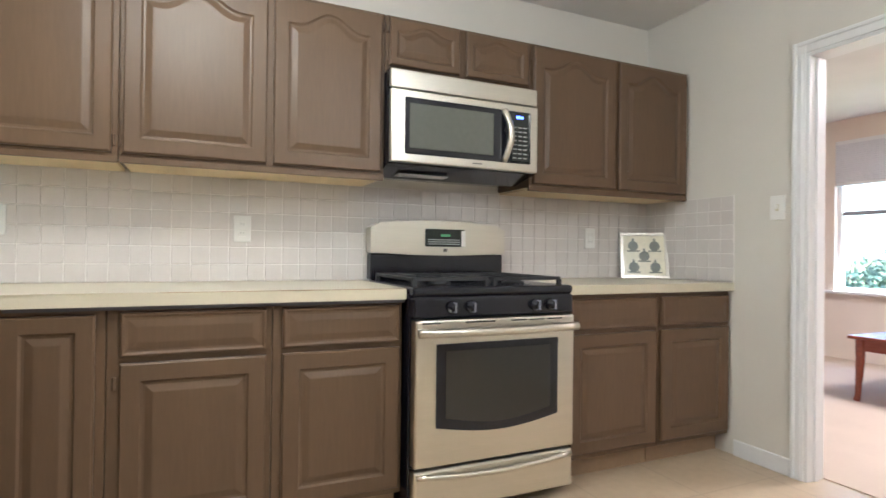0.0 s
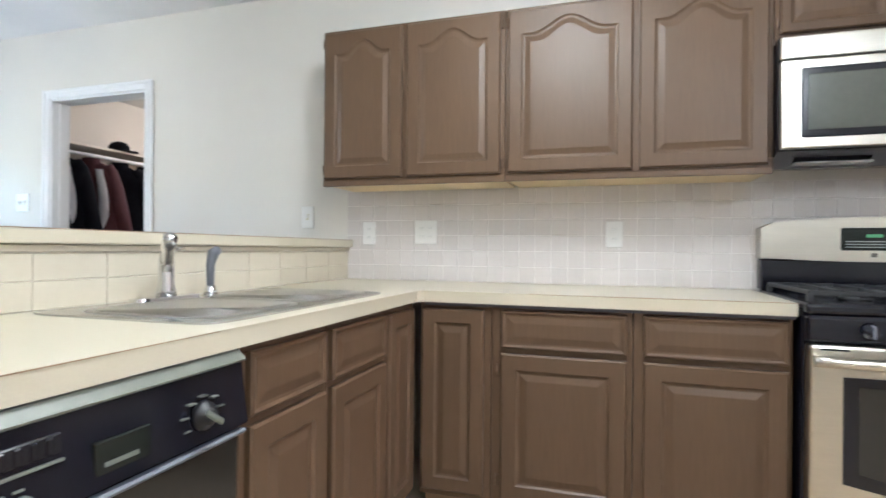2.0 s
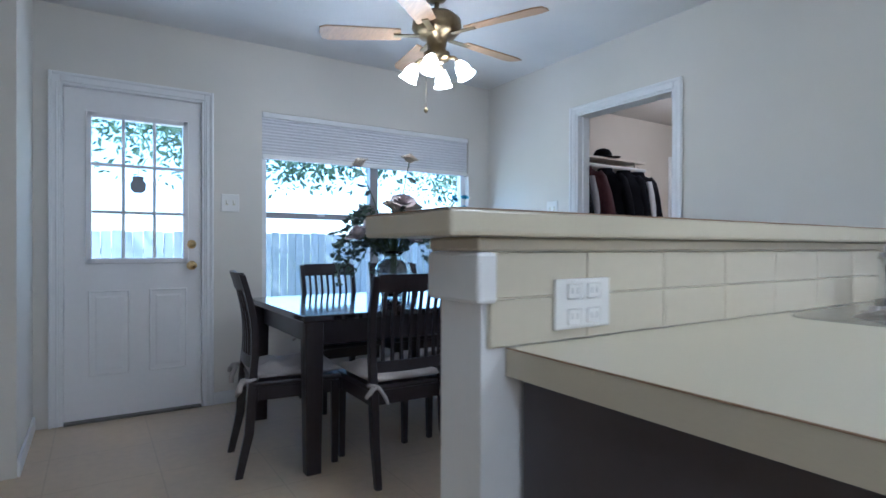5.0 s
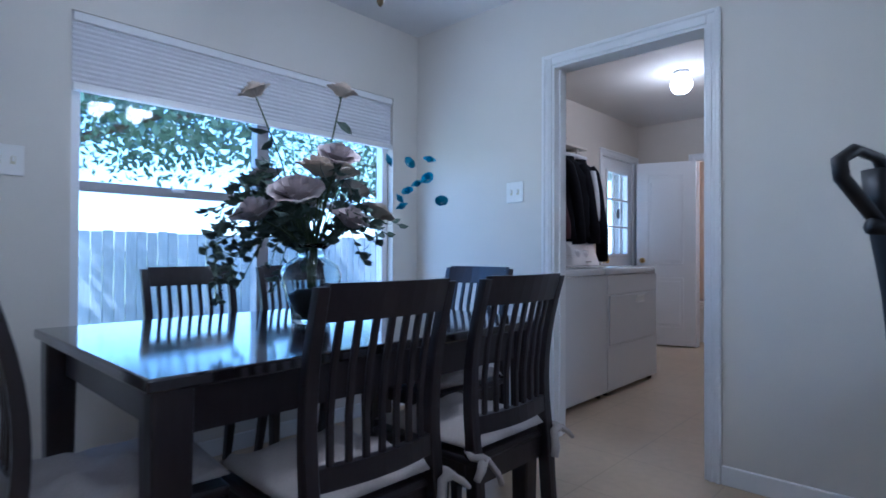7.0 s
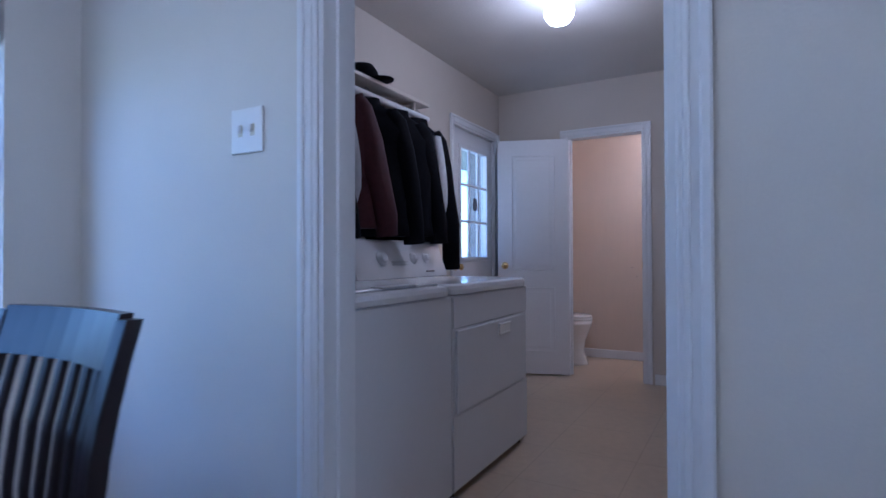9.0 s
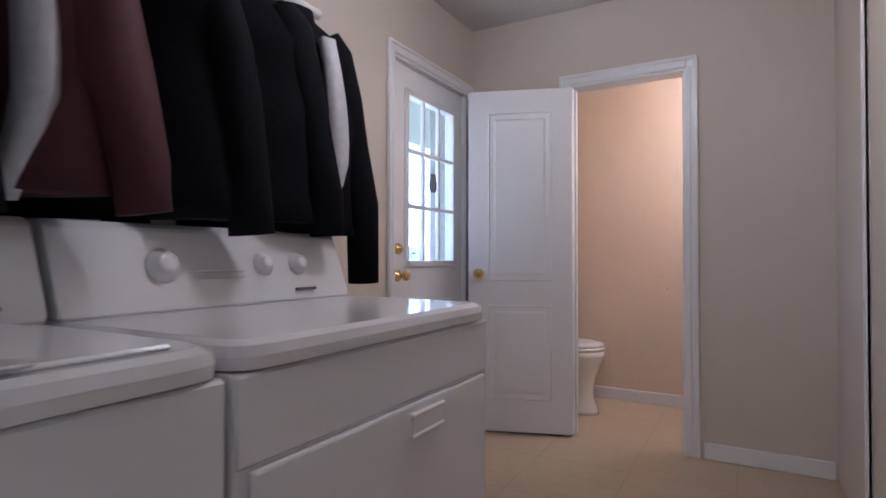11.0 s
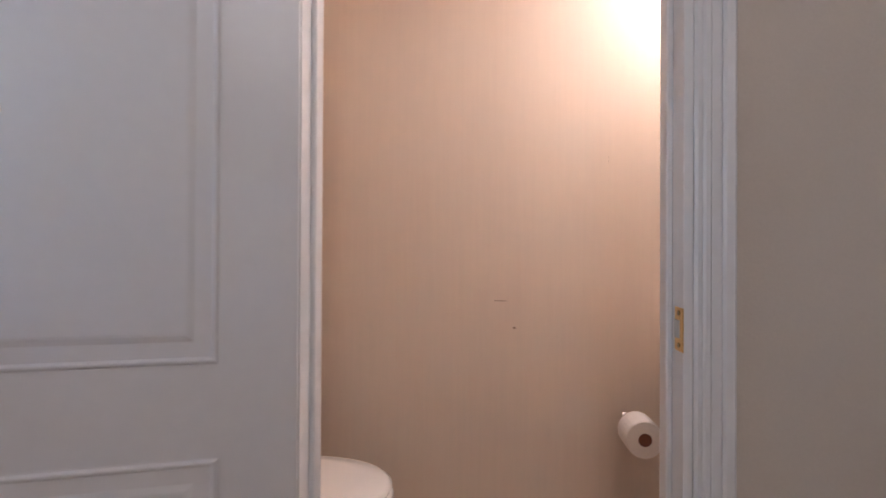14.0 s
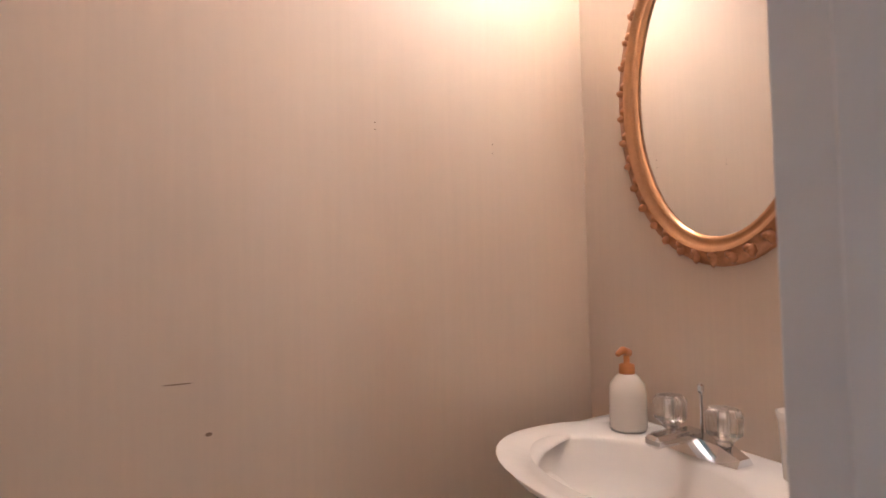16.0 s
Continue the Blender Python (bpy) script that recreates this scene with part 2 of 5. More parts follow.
def box(x0, x1, y0, y1, z0, z1, bev=0.0, seg=1):
    return bx(bmesh.new(), x0, x1, y0, y1, z0, z1, bev, seg)


def tube(bm, pts, radii, seg=10, cap=True, flat=1.0):
    pts = [Vector(p) for p in pts]
    if not isinstance(radii, (list, tuple)):
        radii = [radii] * len(pts)
    loops = []
    ref = None
    for i, p in enumerate(pts):
        d = (pts[min(i + 1, len(pts) - 1)] - pts[max(i - 1, 0)]).normalized()
        if ref is None:
            ref = Vector((0, 0, 1)) if abs(d.z) < 0.9 else Vector((1, 0, 0))
        a = d.cross(ref).normalized()
        b = d.cross(a).normalized()
        ref = -b if abs(d.dot(b)) < 0.5 else ref
        ref = a.cross(d).normalized()
        loops.append([bm.verts.new(p + radii[i] * (math.cos(2 * math.pi * k / seg) * a * flat + math.sin(2 * math.pi * k / seg) * b)) for k in range(seg)])
    bridge(bm, loops, cap)
    return bm


def bridge(bm, loops, cap=True):
    for l0, l1 in zip(loops, loops[1:]):
        n = len(l0)
        for k in range(n):
            try:
                bm.faces.new((l0[k], l0[(k + 1) % n], l1[(k + 1) % n], l1[k]))
            except ValueError:
                pass
    if cap:
        for l in (loops[0], loops[-1]):
            try:
                bm.faces.new(l)
            except ValueError:
                pass


def lathe(bm, prof, c=(0, 0, 0), seg=20, axis="z", cap=True):
    loops = []
    for r, h in prof:
        ring = []
        for k in range(seg):
            a = 2 * math.pi * k / seg
            u, v = r * math.cos(a), r * math.sin(a)
            co = (u, v, h) if axis == "z" else ((h, u, v) if axis == "x" else (u, h, v))
            ring.append(bm.verts.new(Vector(c) + Vector(co)))
        loops.append(ring)
    bridge(bm, loops, cap)
    return bm


def loft(bm, rings, seg=24, power=2.0, cap=True):
    """rings: (cx, cy, z, half width x, half width y)."""
    loops = []
    for cx, cy, z, a, b in rings:
        ring = []
        for k in range(seg):
            t = 2 * math.pi * k / seg
            c, s = math.cos(t), math.sin(t)
            ring.append(bm.verts.new((cx + a * math.copysign(abs(c) ** (2 / power), c), cy + b * math.copysign(abs(s) ** (2 / power), s), z)))
        loops.append(ring)
    bridge(bm, loops, cap)
    return bm


def panel(w, h, t, border, arch=0.0, top=None, relief=1.0, bm=None, m=None):
    """A raised-panel front in the plane x, z, with its face towards -y at y = 0 and its lower corner at the origin."""
    bm = bm or bmesh.new()
    top = border if top is None else top
    N = 17

    def outline(d):
        u0, u1, v0, v1 = border + d, w - border - d, border + d, h - top - d
        pts = [(u0, v0), (u1, v0)]
        for i in range(N):
            s = abs(2 * i / (N - 1) - 1)
            bump = 0.5 * (1 + math.cos(math.pi * min(1, s / 0.78)))
            pts.append((u1 + (u0 - u1) * i / (N - 1), v1 - arch + arch * bump))
        return pts

    def rect(d):
        return [(d, d), (w - d, d)] + [(w - d + (2 * d - w) * i / (N - 1), h - d) for i in range(N)]

    def loop(pts, y):
        return [bm.verts.new(Vector((u, y, v)) if m is None else m @ Vector((u, y, v))) for u, v in pts]

    r = relief
    bridge(bm, [loop(rect(0), t), loop(rect(0), 0.006), loop(rect(0.006), 0), loop(outline(-0.003), 0), loop(outline(0.004), 0.007 * r), loop(outline(0.012), 0.008 * r),
                loop(outline(0.034), 0.001 * r), loop(outline(0.038), 0.0005 * r)])
    return bm


def wall_grid(bm, axis, at, thick, a0, a1, z0, z1, holes):
    """A wall from a0 to a1 with openings (a, b, low, high); axis 'x': the wall runs along x at y = at."""
    cuts = sorted({a0, a1, *[v for o in holes for v in o[:2]]})
    for p, q in zip(cuts, cuts[1:]):
        mid = (p + q) / 2
        spans = sorted((o[2], o[3]) for o in holes if o[0] < mid < o[1])
        z = z0
        for lo, hi in spans + [(z1, z1)]:
            if lo > z + 1e-4:
                (bx(bm, p, q, at, at + thick, z, lo) if axis == "x" else bx(bm, at, at + thick, p, q, z, lo))
            z = max(z, hi)
    bmesh.ops.remove_doubles(bm, verts=bm.verts, dist=1e-5)
    return bm


def casing(name, axis, face, out, a0, a1, z1, depth, width=0.058, floor=0.0, m=None):
    """Door casing: a mitred profile about an opening on the wall's face, with jamb lining through depth."""
    c = thing(name, "white painted wooden door casing on the wall", "door casing")
    c["kind"] = "structure"
    mm = m or M_TRIM

    def b(bm, p0, p1, q0, q1, z0, zz, bev=0.004):
        lo, hi = sorted((q0, q1))
        (bx(bm, p0, p1, lo, hi, z0, zz, bev) if axis == "x" else bx(bm, lo, hi, p0, p1, z0, zz, bev))
    for e0, e1, s in ((a0 - width, a0, 1), (a1, a1 + width, -1)):
        bm = bmesh.new()
        b(bm, e0, e1, face, face + out * 0.012, floor, z1 + width)
        o = e0 if s == 1 else e1
        b(bm, min(o, o + s * 0.02), max(o, o + s * 0.02), face + out * 0.010, face + out * 0.021, floor, z1 + width)
        i = e1 if s == 1 else e0
        b(bm, min(i - s * 0.024, i - s * 0.010), max(i - s * 0.024, i - s * 0.010), face + out * 0.010, face + out * 0.017, floor, z1)
        part("side_casing", bm, mm, c)
    bm = bmesh.new()
    b(bm, a0 + 0.0005, a1 - 0.0005, face, face + out * 0.0125, z1, z1 + width - 0.001)
    b(bm, a0 - width + 0.02, a1 + width - 0.02, face + out * 0.010, face + out * 0.0205, z1 + width - 0.02, z1 + width - 0.0005)
    part("head_casing", bm, mm, c)
    for e0, e1 in ((a0 - 0.001, a0 + 0.014), (a1 - 0.014, a1 + 0.001)):
        bm = bmesh.new()
        b(bm, e0, e1, face + out * 0.002, face - out * (depth + 0.002), floor, z1, 0.001)
        part("jamb", bm, mm, c)
    bm = bmesh.new()
    b(bm, a0 + 0.014, a1 - 0.014, face + out * 0.002, face - out * (depth + 0.002), z1 - 0.014, z1 + 0.001, 0.001)
    part("head_jamb", bm, mm, c)
    for e0, e1 in ((a0 + 0.0135, a0 + 0.024), (a1 - 0.024, a1 - 0.0135)):
        bm = bmesh.new()
        b(bm, e0, e1, face - out * 0.045, face - out * 0.08, floor, z1 - 0.0145, 0.002)
        part("door_stop", bm, mm, c)
    return c


# ---- structure ----
XW, XE, CEIL = -5.61, 1.48, 2.50
floor_ob = struct("floor", box(-5.75, 1.6, -5.2, 4.75, -0.12, 0), M_FLOOR)
struct("living_floor", box(1.6, 5.2, -4.5, 3.0, -0.12, 0.006), M_CARPET)
struct("ceiling", box(-5.75, 1.6, -5.2, 0.12, CEIL, CEIL + 0.1), M_CEIL)
# Laundry ceiling in a darker, warmer tone than the other ceilings.
struct("ceiling_laundry", box(-5.75, -3.45, 0.12, 4.75, CEIL, CEIL + 0.1), mat("laundry_ceiling_tone", (0.60, 0.57, 0.53), 0.8, scale=90, bump=0.5))
struct("ceiling_living", box(1.6, 5.2, -4.5, 3.0, CEIL, CEIL + 0.1), M_CEIL)
struct("wall_north", wall_grid(bmesh.new(), "x", 0, 0.06, XW, 1.6, 0, CEIL, [(-4.537, -3.73, 0, 2.052)]), M_WALL)
struct("wall_north_laundry_side", wall_grid(bmesh.new(), "x", 0.06, 0.06, XW, -3.58, 0, CEIL, [(-4.537, -3.73, 0, 2.052)]), M_LAUNDRY)
struct("wall_west", wall_grid(bmesh.new(), "y", XW - 0.14, 0.14, -3.45, 0.06, 0, CEIL, [(-2.01, -0.22, 0.56, 2.03), (-3.18, -2.39, 0, 2.045)]), M_WALL)
struct("wall_west_laundry", wall_grid(bmesh.new(), "y", XW - 0.14, 0.14, 0.06, 3.59, 0, CEIL, [(2.70, 3.51, 0, 2.075)]), M_LAUNDRY)
struct("wall_west_powder", box(XW - 0.14, XW, 3.59, 4.75, 0, CEIL), M_POWDER)
struct("wall_south_stub", box(XW, -4.85, -3.45, -3.31, 0, CEIL), M_WALL)
struct("wall_south_return", box(-4.99, -4.85, -5.1, -3.45, 0, CEIL), M_WALL)
struct("wall_south", box(-4.99, 1.6, -5.2, -5.1, 0, CEIL), M_WALL)
struct("wall_east", wall_grid(bmesh.new(), "y", XE, 0.06, -5.1, 0, 0, CEIL, [(-1.86, -1.005, 0, 2.02)]), M_WALL)
struct("wall_east_living_side", wall_grid(bmesh.new(), "y", XE + 0.06, 0.06, -4.5, 3.0, 0, CEIL, [(-1.86, -1.005, 0, 2.02)]), M_LIVING)
struct("wall_laundry_east", box(-3.70, -3.58, 0.12, 3.59, 0, CEIL), M_LAUNDRY)
struct("wall_powder_south", wall_grid(bmesh.new(), "x", 3.59, 0.055, XW, -3.58, 0, CEIL, [(-4.972, -4.345, 0, 2.05)]), M_LAUNDRY)
struct("wall_powder_south_inside", wall_grid(bmesh.new(), "x", 3.645, 0.055, XW, -3.58, 0, CEIL, [(-4.972, -4.345, 0, 2.05)]), M_POWDER)
struct("wall_powder_north", box(XW, -3.58, 4.565, 4.70, 0, CEIL), M_POWDER)
struct("wall_powder_east", box(-3.73, -3.60, 3.70, 4.565, 0, CEIL), M_POWDER)
struct("living_wall_east", wall_grid(bmesh.new(), "y", 5.0, 0.14, -4.5, 3.0, 0, CEIL, [(-0.65, 0.90, 0.71, 2.28)]), M_LIVING)
struct("living_wall_north", box(1.6, 5.14, 3.0, 3.1, 0, CEIL), M_LIVING)
struct("living_wall_south", box(1.6, 5.14, -4.6, -4.5, 0, CEIL), M_LIVING)

casing("door_casing_laundry", "x", 0.0, -1, -4.537, -3.73, 2.052, 0.12)
casing("door_casing_powder", "x", 3.59, -1, -4.972, -4.345, 2.05, 0.11)
casing("door_casing_patio", "y", XW, 1, -3.18, -2.39, 2.045, 0.12)
casing("door_casing_back", "y", XW, 1, 2.70, 3.51, 2.075, 0.12)
casing("door_casing_living", "y", XE, -1, -1.86, -1.005, 2.02, 0.12)


def baseboard(name, runs):
    bm = bmesh.new()
    for x0, x1, y0, y1 in runs:
        bx(bm, x0, x1, y0, y1, 0, 0.085, 0.004)
    return struct(name, bm, M_TRIM, "white painted wooden baseboard along the wall")


baseboard("baseboard", [(-3.671, -2.46, -0.013, 0), (-5.597, -4.597, -0.013, 0), (XW, XW + 0.013, -2.331, -0.014), (XW + 0.0135, -4.85, -3.31, -3.297),
                        (XE - 0.013, XE, -0.945, -0.64), (-4.27, -3.714, 3.577, 3.59), (XW, XW + 0.013, 1.80, 2.64), (-3.713, -3.70, 0.12, 2.70)])
baseboard("baseboard_powder", [(XW, -3.745, 4.552, 4.565), (-3.743, -3.73, 3.70, 4.565)])

# ---- kitchen ----
def place(ob, m):
    ob.matrix_basis = m
    return ob


def hinge(parent, x, y, z):
    bm = box(x - 0.006, x + 0.006, y - 0.006, y + 0.004, z - 0.022, z + 0.022, 0.002)
    tube(bm, [(x, y - 0.006, z - 0.018), (x, y - 0.006, z + 0.018)], 0.004, 8)
    return part("hinge", bm, M_CAB, parent, "small hinge painted over in brown")


def cabinet_upper(x0, x1, z0, z1, doors):
    c = thing("wall_cabinet", "satin brown painted wall cabinet with arched raised-panel doors", "cabinet", ((x0 + x1) / 2, -0.16, z0), group="kitchen wall cabinets")
    o = (x0 + x1) / 2
    bm = box(x0 - o, x1 - o, -0.155, 0.158, 0.012, z1 - z0, 0.003)
    part("body", bm, M_CAB, c)
    part("underside", box(x0 - o + 0.01, x1 - o - 0.01, -0.14, 0.155, 0.0, 0.012), M_MAPLE, c, "pale unpainted wooden underside")
    part("bottom_rail", box(x0 - o, x1 - o, -0.157, -0.14, -0.006, 0.02, 0.002), M_CAB, c)
    for a, b in doors:
        h = z1 - z0 - 0.045
        small = h < 0.4
        d = part("door", panel(b - a, h, 0.02, 0.036 if small else 0.058, 0.032 if small else 0.062, 0.026 if small else 0.045), M_CAB, c)
        place(d, pose(a - o, -0.176, 0.03))
    for x in (doors[0][0] - o - 0.007, doors[-1][1] - o + 0.007):
        for z in (0.075, z1 - z0 - 0.06):
            hinge(c, x, -0.158, z)
    return c


cabinet_upper(-2.305, -1.412, 1.383, 2.125, [(-2.292, -1.893), (-1.868, -1.432)])
cabinet_upper(-1.410, -0.384, 1.383, 2.125, [(-1.396, -0.888), (-0.862, -0.402)])
cabinet_upper(-0.382, 0.382, 1.868, 2.125, [(-0.366, -0.018), (0.018, 0.366)])
cabinet_upper(0.384, XE - 0.002, 1.383, 2.125, [(0.40, 0.925), (0.955, 1.455)])


def cabinet_base(length, fronts, drawer=True, hinge_at=None):
    """Faces -y, local x from 0 to length, back at y = 0.60."""
    c = thing("base_cabinet", "satin brown painted base cabinet with raised-panel door below the counter", "cabinet", group="kitchen base cabinets")
    part("body", box(0, length, 0.0, 0.60, 0.105, 0.874, 0.002), M_CAB, c)
    part("toe_kick", box(0.002, length - 0.002, 0.07, 0.09, 0, 0.105), M_TOE, c)
    for a, b in fronts:
        if drawer:
            place(part("drawer_front", panel(b - a, 0.145, 0.02, 0.012, relief=0.5), M_CAB, c), pose(a, -0.021, 0.705))
            place(part("door", panel(b - a, 0.555, 0.02, 0.062), M_CAB, c), pose(a, -0.021, 0.130))
        else:
            place(part("door", panel(b - a, 0.715, 0.02, 0.055), M_CAB, c), pose(a, -0.021, 0.130))
    if hinge_at is not None:
        hinge(c, hinge_at, -0.004, 0.62), hinge(c, hinge_at, -0.004, 0.2)
    return c


def put_base(length, fronts, m, **k):
    c = cabinet_base(length, fronts, **k)
    c.matrix_basis = m
    return c


YF = -0.60
put_base(0.29, [(0.012, 0.262)], pose(-1.692, YF, 0), drawer=False)
put_base(0.512, [(0.038, 0.492)], pose(-1.400, YF, 0), hinge_at=0.022)
put_base(0.496, [(0.034, 0.482)], pose(-0.886, YF, 0))
put_base(0.575, [(0.03, 0.555)], pose(0.390, YF, 0))
put_base(0.51, [(0.015, 0.495)], pose(0.967, YF, 0))
XF = -1.725
put_base(0.37, [(0.02, 0.345)], pose(XF, -1.662, 0, 0, 0, 90))
put_base(0.40, [(0.012, 0.385)], pose(XF, -1.290, 0, 0, 0, 90))
put_base(0.285, [(0.01, 0.255)], pose(XF, -0.888, 0, 0, 0, 90), drawer=False)

pen = thing("peninsula_end_panel", "brown painted panel closing the peninsula end, darkened and blued for sky-lit shade", "panel", (-2.0, -2.435, 0))
part("panel", box(-0.325, 0.275, -0.012, 0.012, 0, 0.872, 0.002), M_CABSHADE, pen)
part("corner_stile", box(0.235, 0.277, -0.016, 0.03, 0, 0.872, 0.003), M_CAB, pen)

# counter, with a rounded free corner and a cut-out under the sink
def countertop():
    c = thing("countertop", "cream laminate countertop with a thick square edge", "countertop", (-1.7, -0.6, 0.874))
    bm = bmesh.new()
    x0, x1, yf, ye = -2.33, -1.688, -0.635, -2.475
    r = 0.11
    cyc = [(-0.386, 0.0), (-0.386, yf), (x1 + 0.02, yf), (x1, yf - 0.02)]
    cyc += [(x1 - r + r * math.cos(a), ye + r - r * math.sin(a)) for a in [math.pi / 2 * k / 10 for k in range(11)]]
    cyc += [(x0, ye), (x0, 0.0)]
    top = [bm.verts.new((x + 1.7, y + 0.6, 0.042)) for x, y in cyc]
    low = [bm.verts.new((x + 1.7, y + 0.6, -0.002)) for x, y in cyc]
    bm.faces.new(top), bm.faces.new(list(reversed(low)))
    bridge(bm, [low, top], False)
    bmesh.ops.bevel(bm, geom=[e for e in bm.edges if all(v.co.z > 0.04 for v in e.verts)], offset=0.003, segments=2, affect="EDGES")
    part("worktop", bm, M_COUNTER, c)
    part("worktop", box(0.386 + 1.7, XE + 1.699, -0.035, 0.6, -0.002, 0.042, 0.003), M_COUNTER, c)
    # Dark strip stands in for the shade under the counter's front edge.
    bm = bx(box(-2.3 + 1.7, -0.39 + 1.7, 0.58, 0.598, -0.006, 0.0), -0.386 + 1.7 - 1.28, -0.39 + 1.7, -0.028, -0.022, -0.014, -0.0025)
    part("shadow_strip", bm, M_CABSHADE, c)
    part("edge_seam", tube(bmesh.new(), [(x + 1.7, y + 0.6, 0.0405) for x, y in cyc[1:-1]], 0.0013, 5), M_TOE, c, "dark seam line along the laminate edge")
    return c


countertop()

half = struct("half_wall", box(-2.445, -2.334, -2.52, -0.002, 0, 1.085), M_TRIM, "white painted half wall behind the sink")
struct("ledge", box(-2.575, -2.298, -2.60, -0.002, 1.085, 1.125, 0.006, 2), M_COUNTER, "cream laminate ledge capping the half wall")
struct("ledge_seam", tube(bmesh.new(), [(-2.57, -2.5995, 1.1235), (-2.30, -2.5995, 1.1235), (-2.2985, -2.59, 1.1235), (-2.2985, -0.004, 1.1235)], 0.0013, 5), M_TOE)
struct("ledge_trim", box(-2.46, -2.319, -2.535, -0.004, 1.063, 1.0845, 0.004), M_CTILE)
struct("ledge_corbel", box(-2.462, -2.318, -2.537, -2.50, 0.985, 1.062, 0.006, 2), M_TRIM)

# sink
def sink():
    c = thing("kitchen_sink", "double-bowl stainless steel sink set into the counter", "sink", (-2.02, -1.27, 0.916))
    def bowl(cx, cy, a, b):
        bm = bmesh.new()
        loft(bm, [(cx, cy, 0.0075, a + 0.012, b + 0.012), (cx, cy, 0.008, a, b), (cx, cy, 0.004, a - 0.008, b - 0.008), (cx, cy, 0.0035, a - 0.03, b - 0.03), (cx, cy, 0.003, 0.03, 0.03)], 32, 5, True)
        return bm
    bm = bmesh.new()
    loft(bm, [(0, 0, -0.001, 0.275, 0.455), (0, 0, 0.004, 0.275, 0.455), (0, 0, 0.006, 0.262, 0.442)], 40, 12)
    part("rim", bm, M_SINK, c, smooth=False)
    for y in (-0.215, 0.215):
        bm = bmesh.new()
        loft(bm, [(0.03, y, 0.0065, 0.205, 0.20), (0.03, y, 0.010, 0.198, 0.193), (0.03, y, 0.007, 0.188, 0.183)], 36, 6, False)
        loft(bm, [(0.03, y, 0.0072, 0.188, 0.183), (0.03, y, 0.0068, 0.05, 0.05)], 36, 6, True)
        part("bowl", bm, mat("bowl_shade", (0.60, 0.58, 0.54), 0.36, metal=1.0), c, smooth=True)
    return c


sink()
fc = thing("faucet", "brushed chrome pull-out kitchen faucet on the sink rim", "faucet", (-2.212, -1.37, 0.922))
part("base_plate", loft(bmesh.new(), [(0, 0, 0, 0.03, 0.12), (0, 0, 0.012, 0.028, 0.118)], 24, 4), M_CHROME, fc)
part("body", lathe(bmesh.new(), [(0.028, 0.012), (0.026, 0.03), (0.022, 0.05), (0.022, 0.12), (0.018, 0.135)]), M_CHROME, fc, smooth=True)
part("spout", tube(bmesh.new(), [(0, 0, 0.09), (0.06, -0.055, 0.125), (0.13, -0.125, 0.165), (0.185, -0.175, 0.178)], [0.016, 0.017, 0.019, 0.017], 14), M_CHROME, fc, smooth=True)
part("lever", tube(bmesh.new(), [(0, 0, 0.13), (-0.02, 0.05, 0.15), (-0.03, 0.1, 0.155)], [0.012, 0.008, 0.006], 10), M_CHROME, fc, smooth=True)
sp = thing("side_sprayer", "dark grey sink sprayer standing in its holder", "sprayer", (-2.24, -1.155, 0.922))
part("holder", lathe(bmesh.new(), [(0.022, 0), (0.02, 0.012), (0.015, 0.03)]), M_CHROME, sp, smooth=True)
part("head", tube(bmesh.new(), [(0, 0, 0.03), (0, 0, 0.10), (0.012, 0, 0.14), (0.03, 0.0, 0.15)], [0.012, 0.014, 0.019, 0.014], 12), M_GREYP, sp, smooth=True)

# dishwasher
dw = thing("dishwasher", "black built-in dishwasher with control panel under the counter", "dishwasher", (-1.715, -2.045, 0))
dw.matrix_basis = pose(-1.715, -2.40, 0, 0, 0, 90)
part("body", box(-0.008, 0.70, 0.005, 0.55, 0.1, 0.868), M_BLACK, dw)
part("door", box(-0.006, 0.698, -0.022, 0.02, 0.12, 0.70, 0.006, 2), M_DGLASS, dw)
bm = bmesh.new()
prof = [(0.0, 0.712), (-0.03, 0.712), (-0.045, 0.720), (-0.028, 0.842), (0.0, 0.845)]
ls = [[bm.verts.new((x, y, z)) for y, z in prof] for x in (-0.006, 0.698)]
bridge(bm, ls)
part("control_panel", bm, M_BLACK, dw)
bm = bmesh.new()
ls = [[bm.verts.new((x, y, z)) for y, z in ((0.0, 0.846), (-0.036, 0.846), (-0.038, 0.850), (-0.020, 0.868), (0.0, 0.868))] for x in (-0.008, 0.70)]
bridge(bm, ls)
part("top_strip", bm, M_STRIP, dw, "pale grey top strip")
part("handle", box(0.0, 0.69, -0.050, -0.03, 0.702, 0.712, 0.004), M_GREYP, dw)
part("vent_recess", box(0.05, 0.31, -0.0365, -0.028, 0.792, 0.822, 0.002), M_BLACK, dw)
for k in range(12):
    part("vent_fin", box(0.056 + 0.021 * k, 0.066 + 0.021 * k, -0.0395, -0.034, 0.795, 0.819, 0.002), M_BLACK, dw)
part("trim_line", box(0.05, 0.31, -0.0405, -0.030, 0.783, 0.7865), M_STRIP, dw)
for x in (0.145, 0.215):
    for d in (0.0, 0.024):
        part("button", box(x + d, x + d + 0.021, -0.054, -0.036, 0.735, 0.757, 0.003), M_STRIP, dw, "pale push button")
        part("button_label", box(x + d + 0.003, x + d + 0.016, -0.0428, -0.034, 0.764, 0.7665), M_STRIP, dw)
    part("button_underline", box(x + 0.004, x + 0.045, -0.0455, -0.036, 0.727, 0.7285), M_STRIP, dw)
place(part("dial", lathe(bmesh.new(), [(0.028, 0), (0.026, -0.012), (0.016, -0.016), (0.015, -0.026)], axis="y"), M_RUBBER, dw, smooth=True), pose(0.575, -0.037, 0.768))
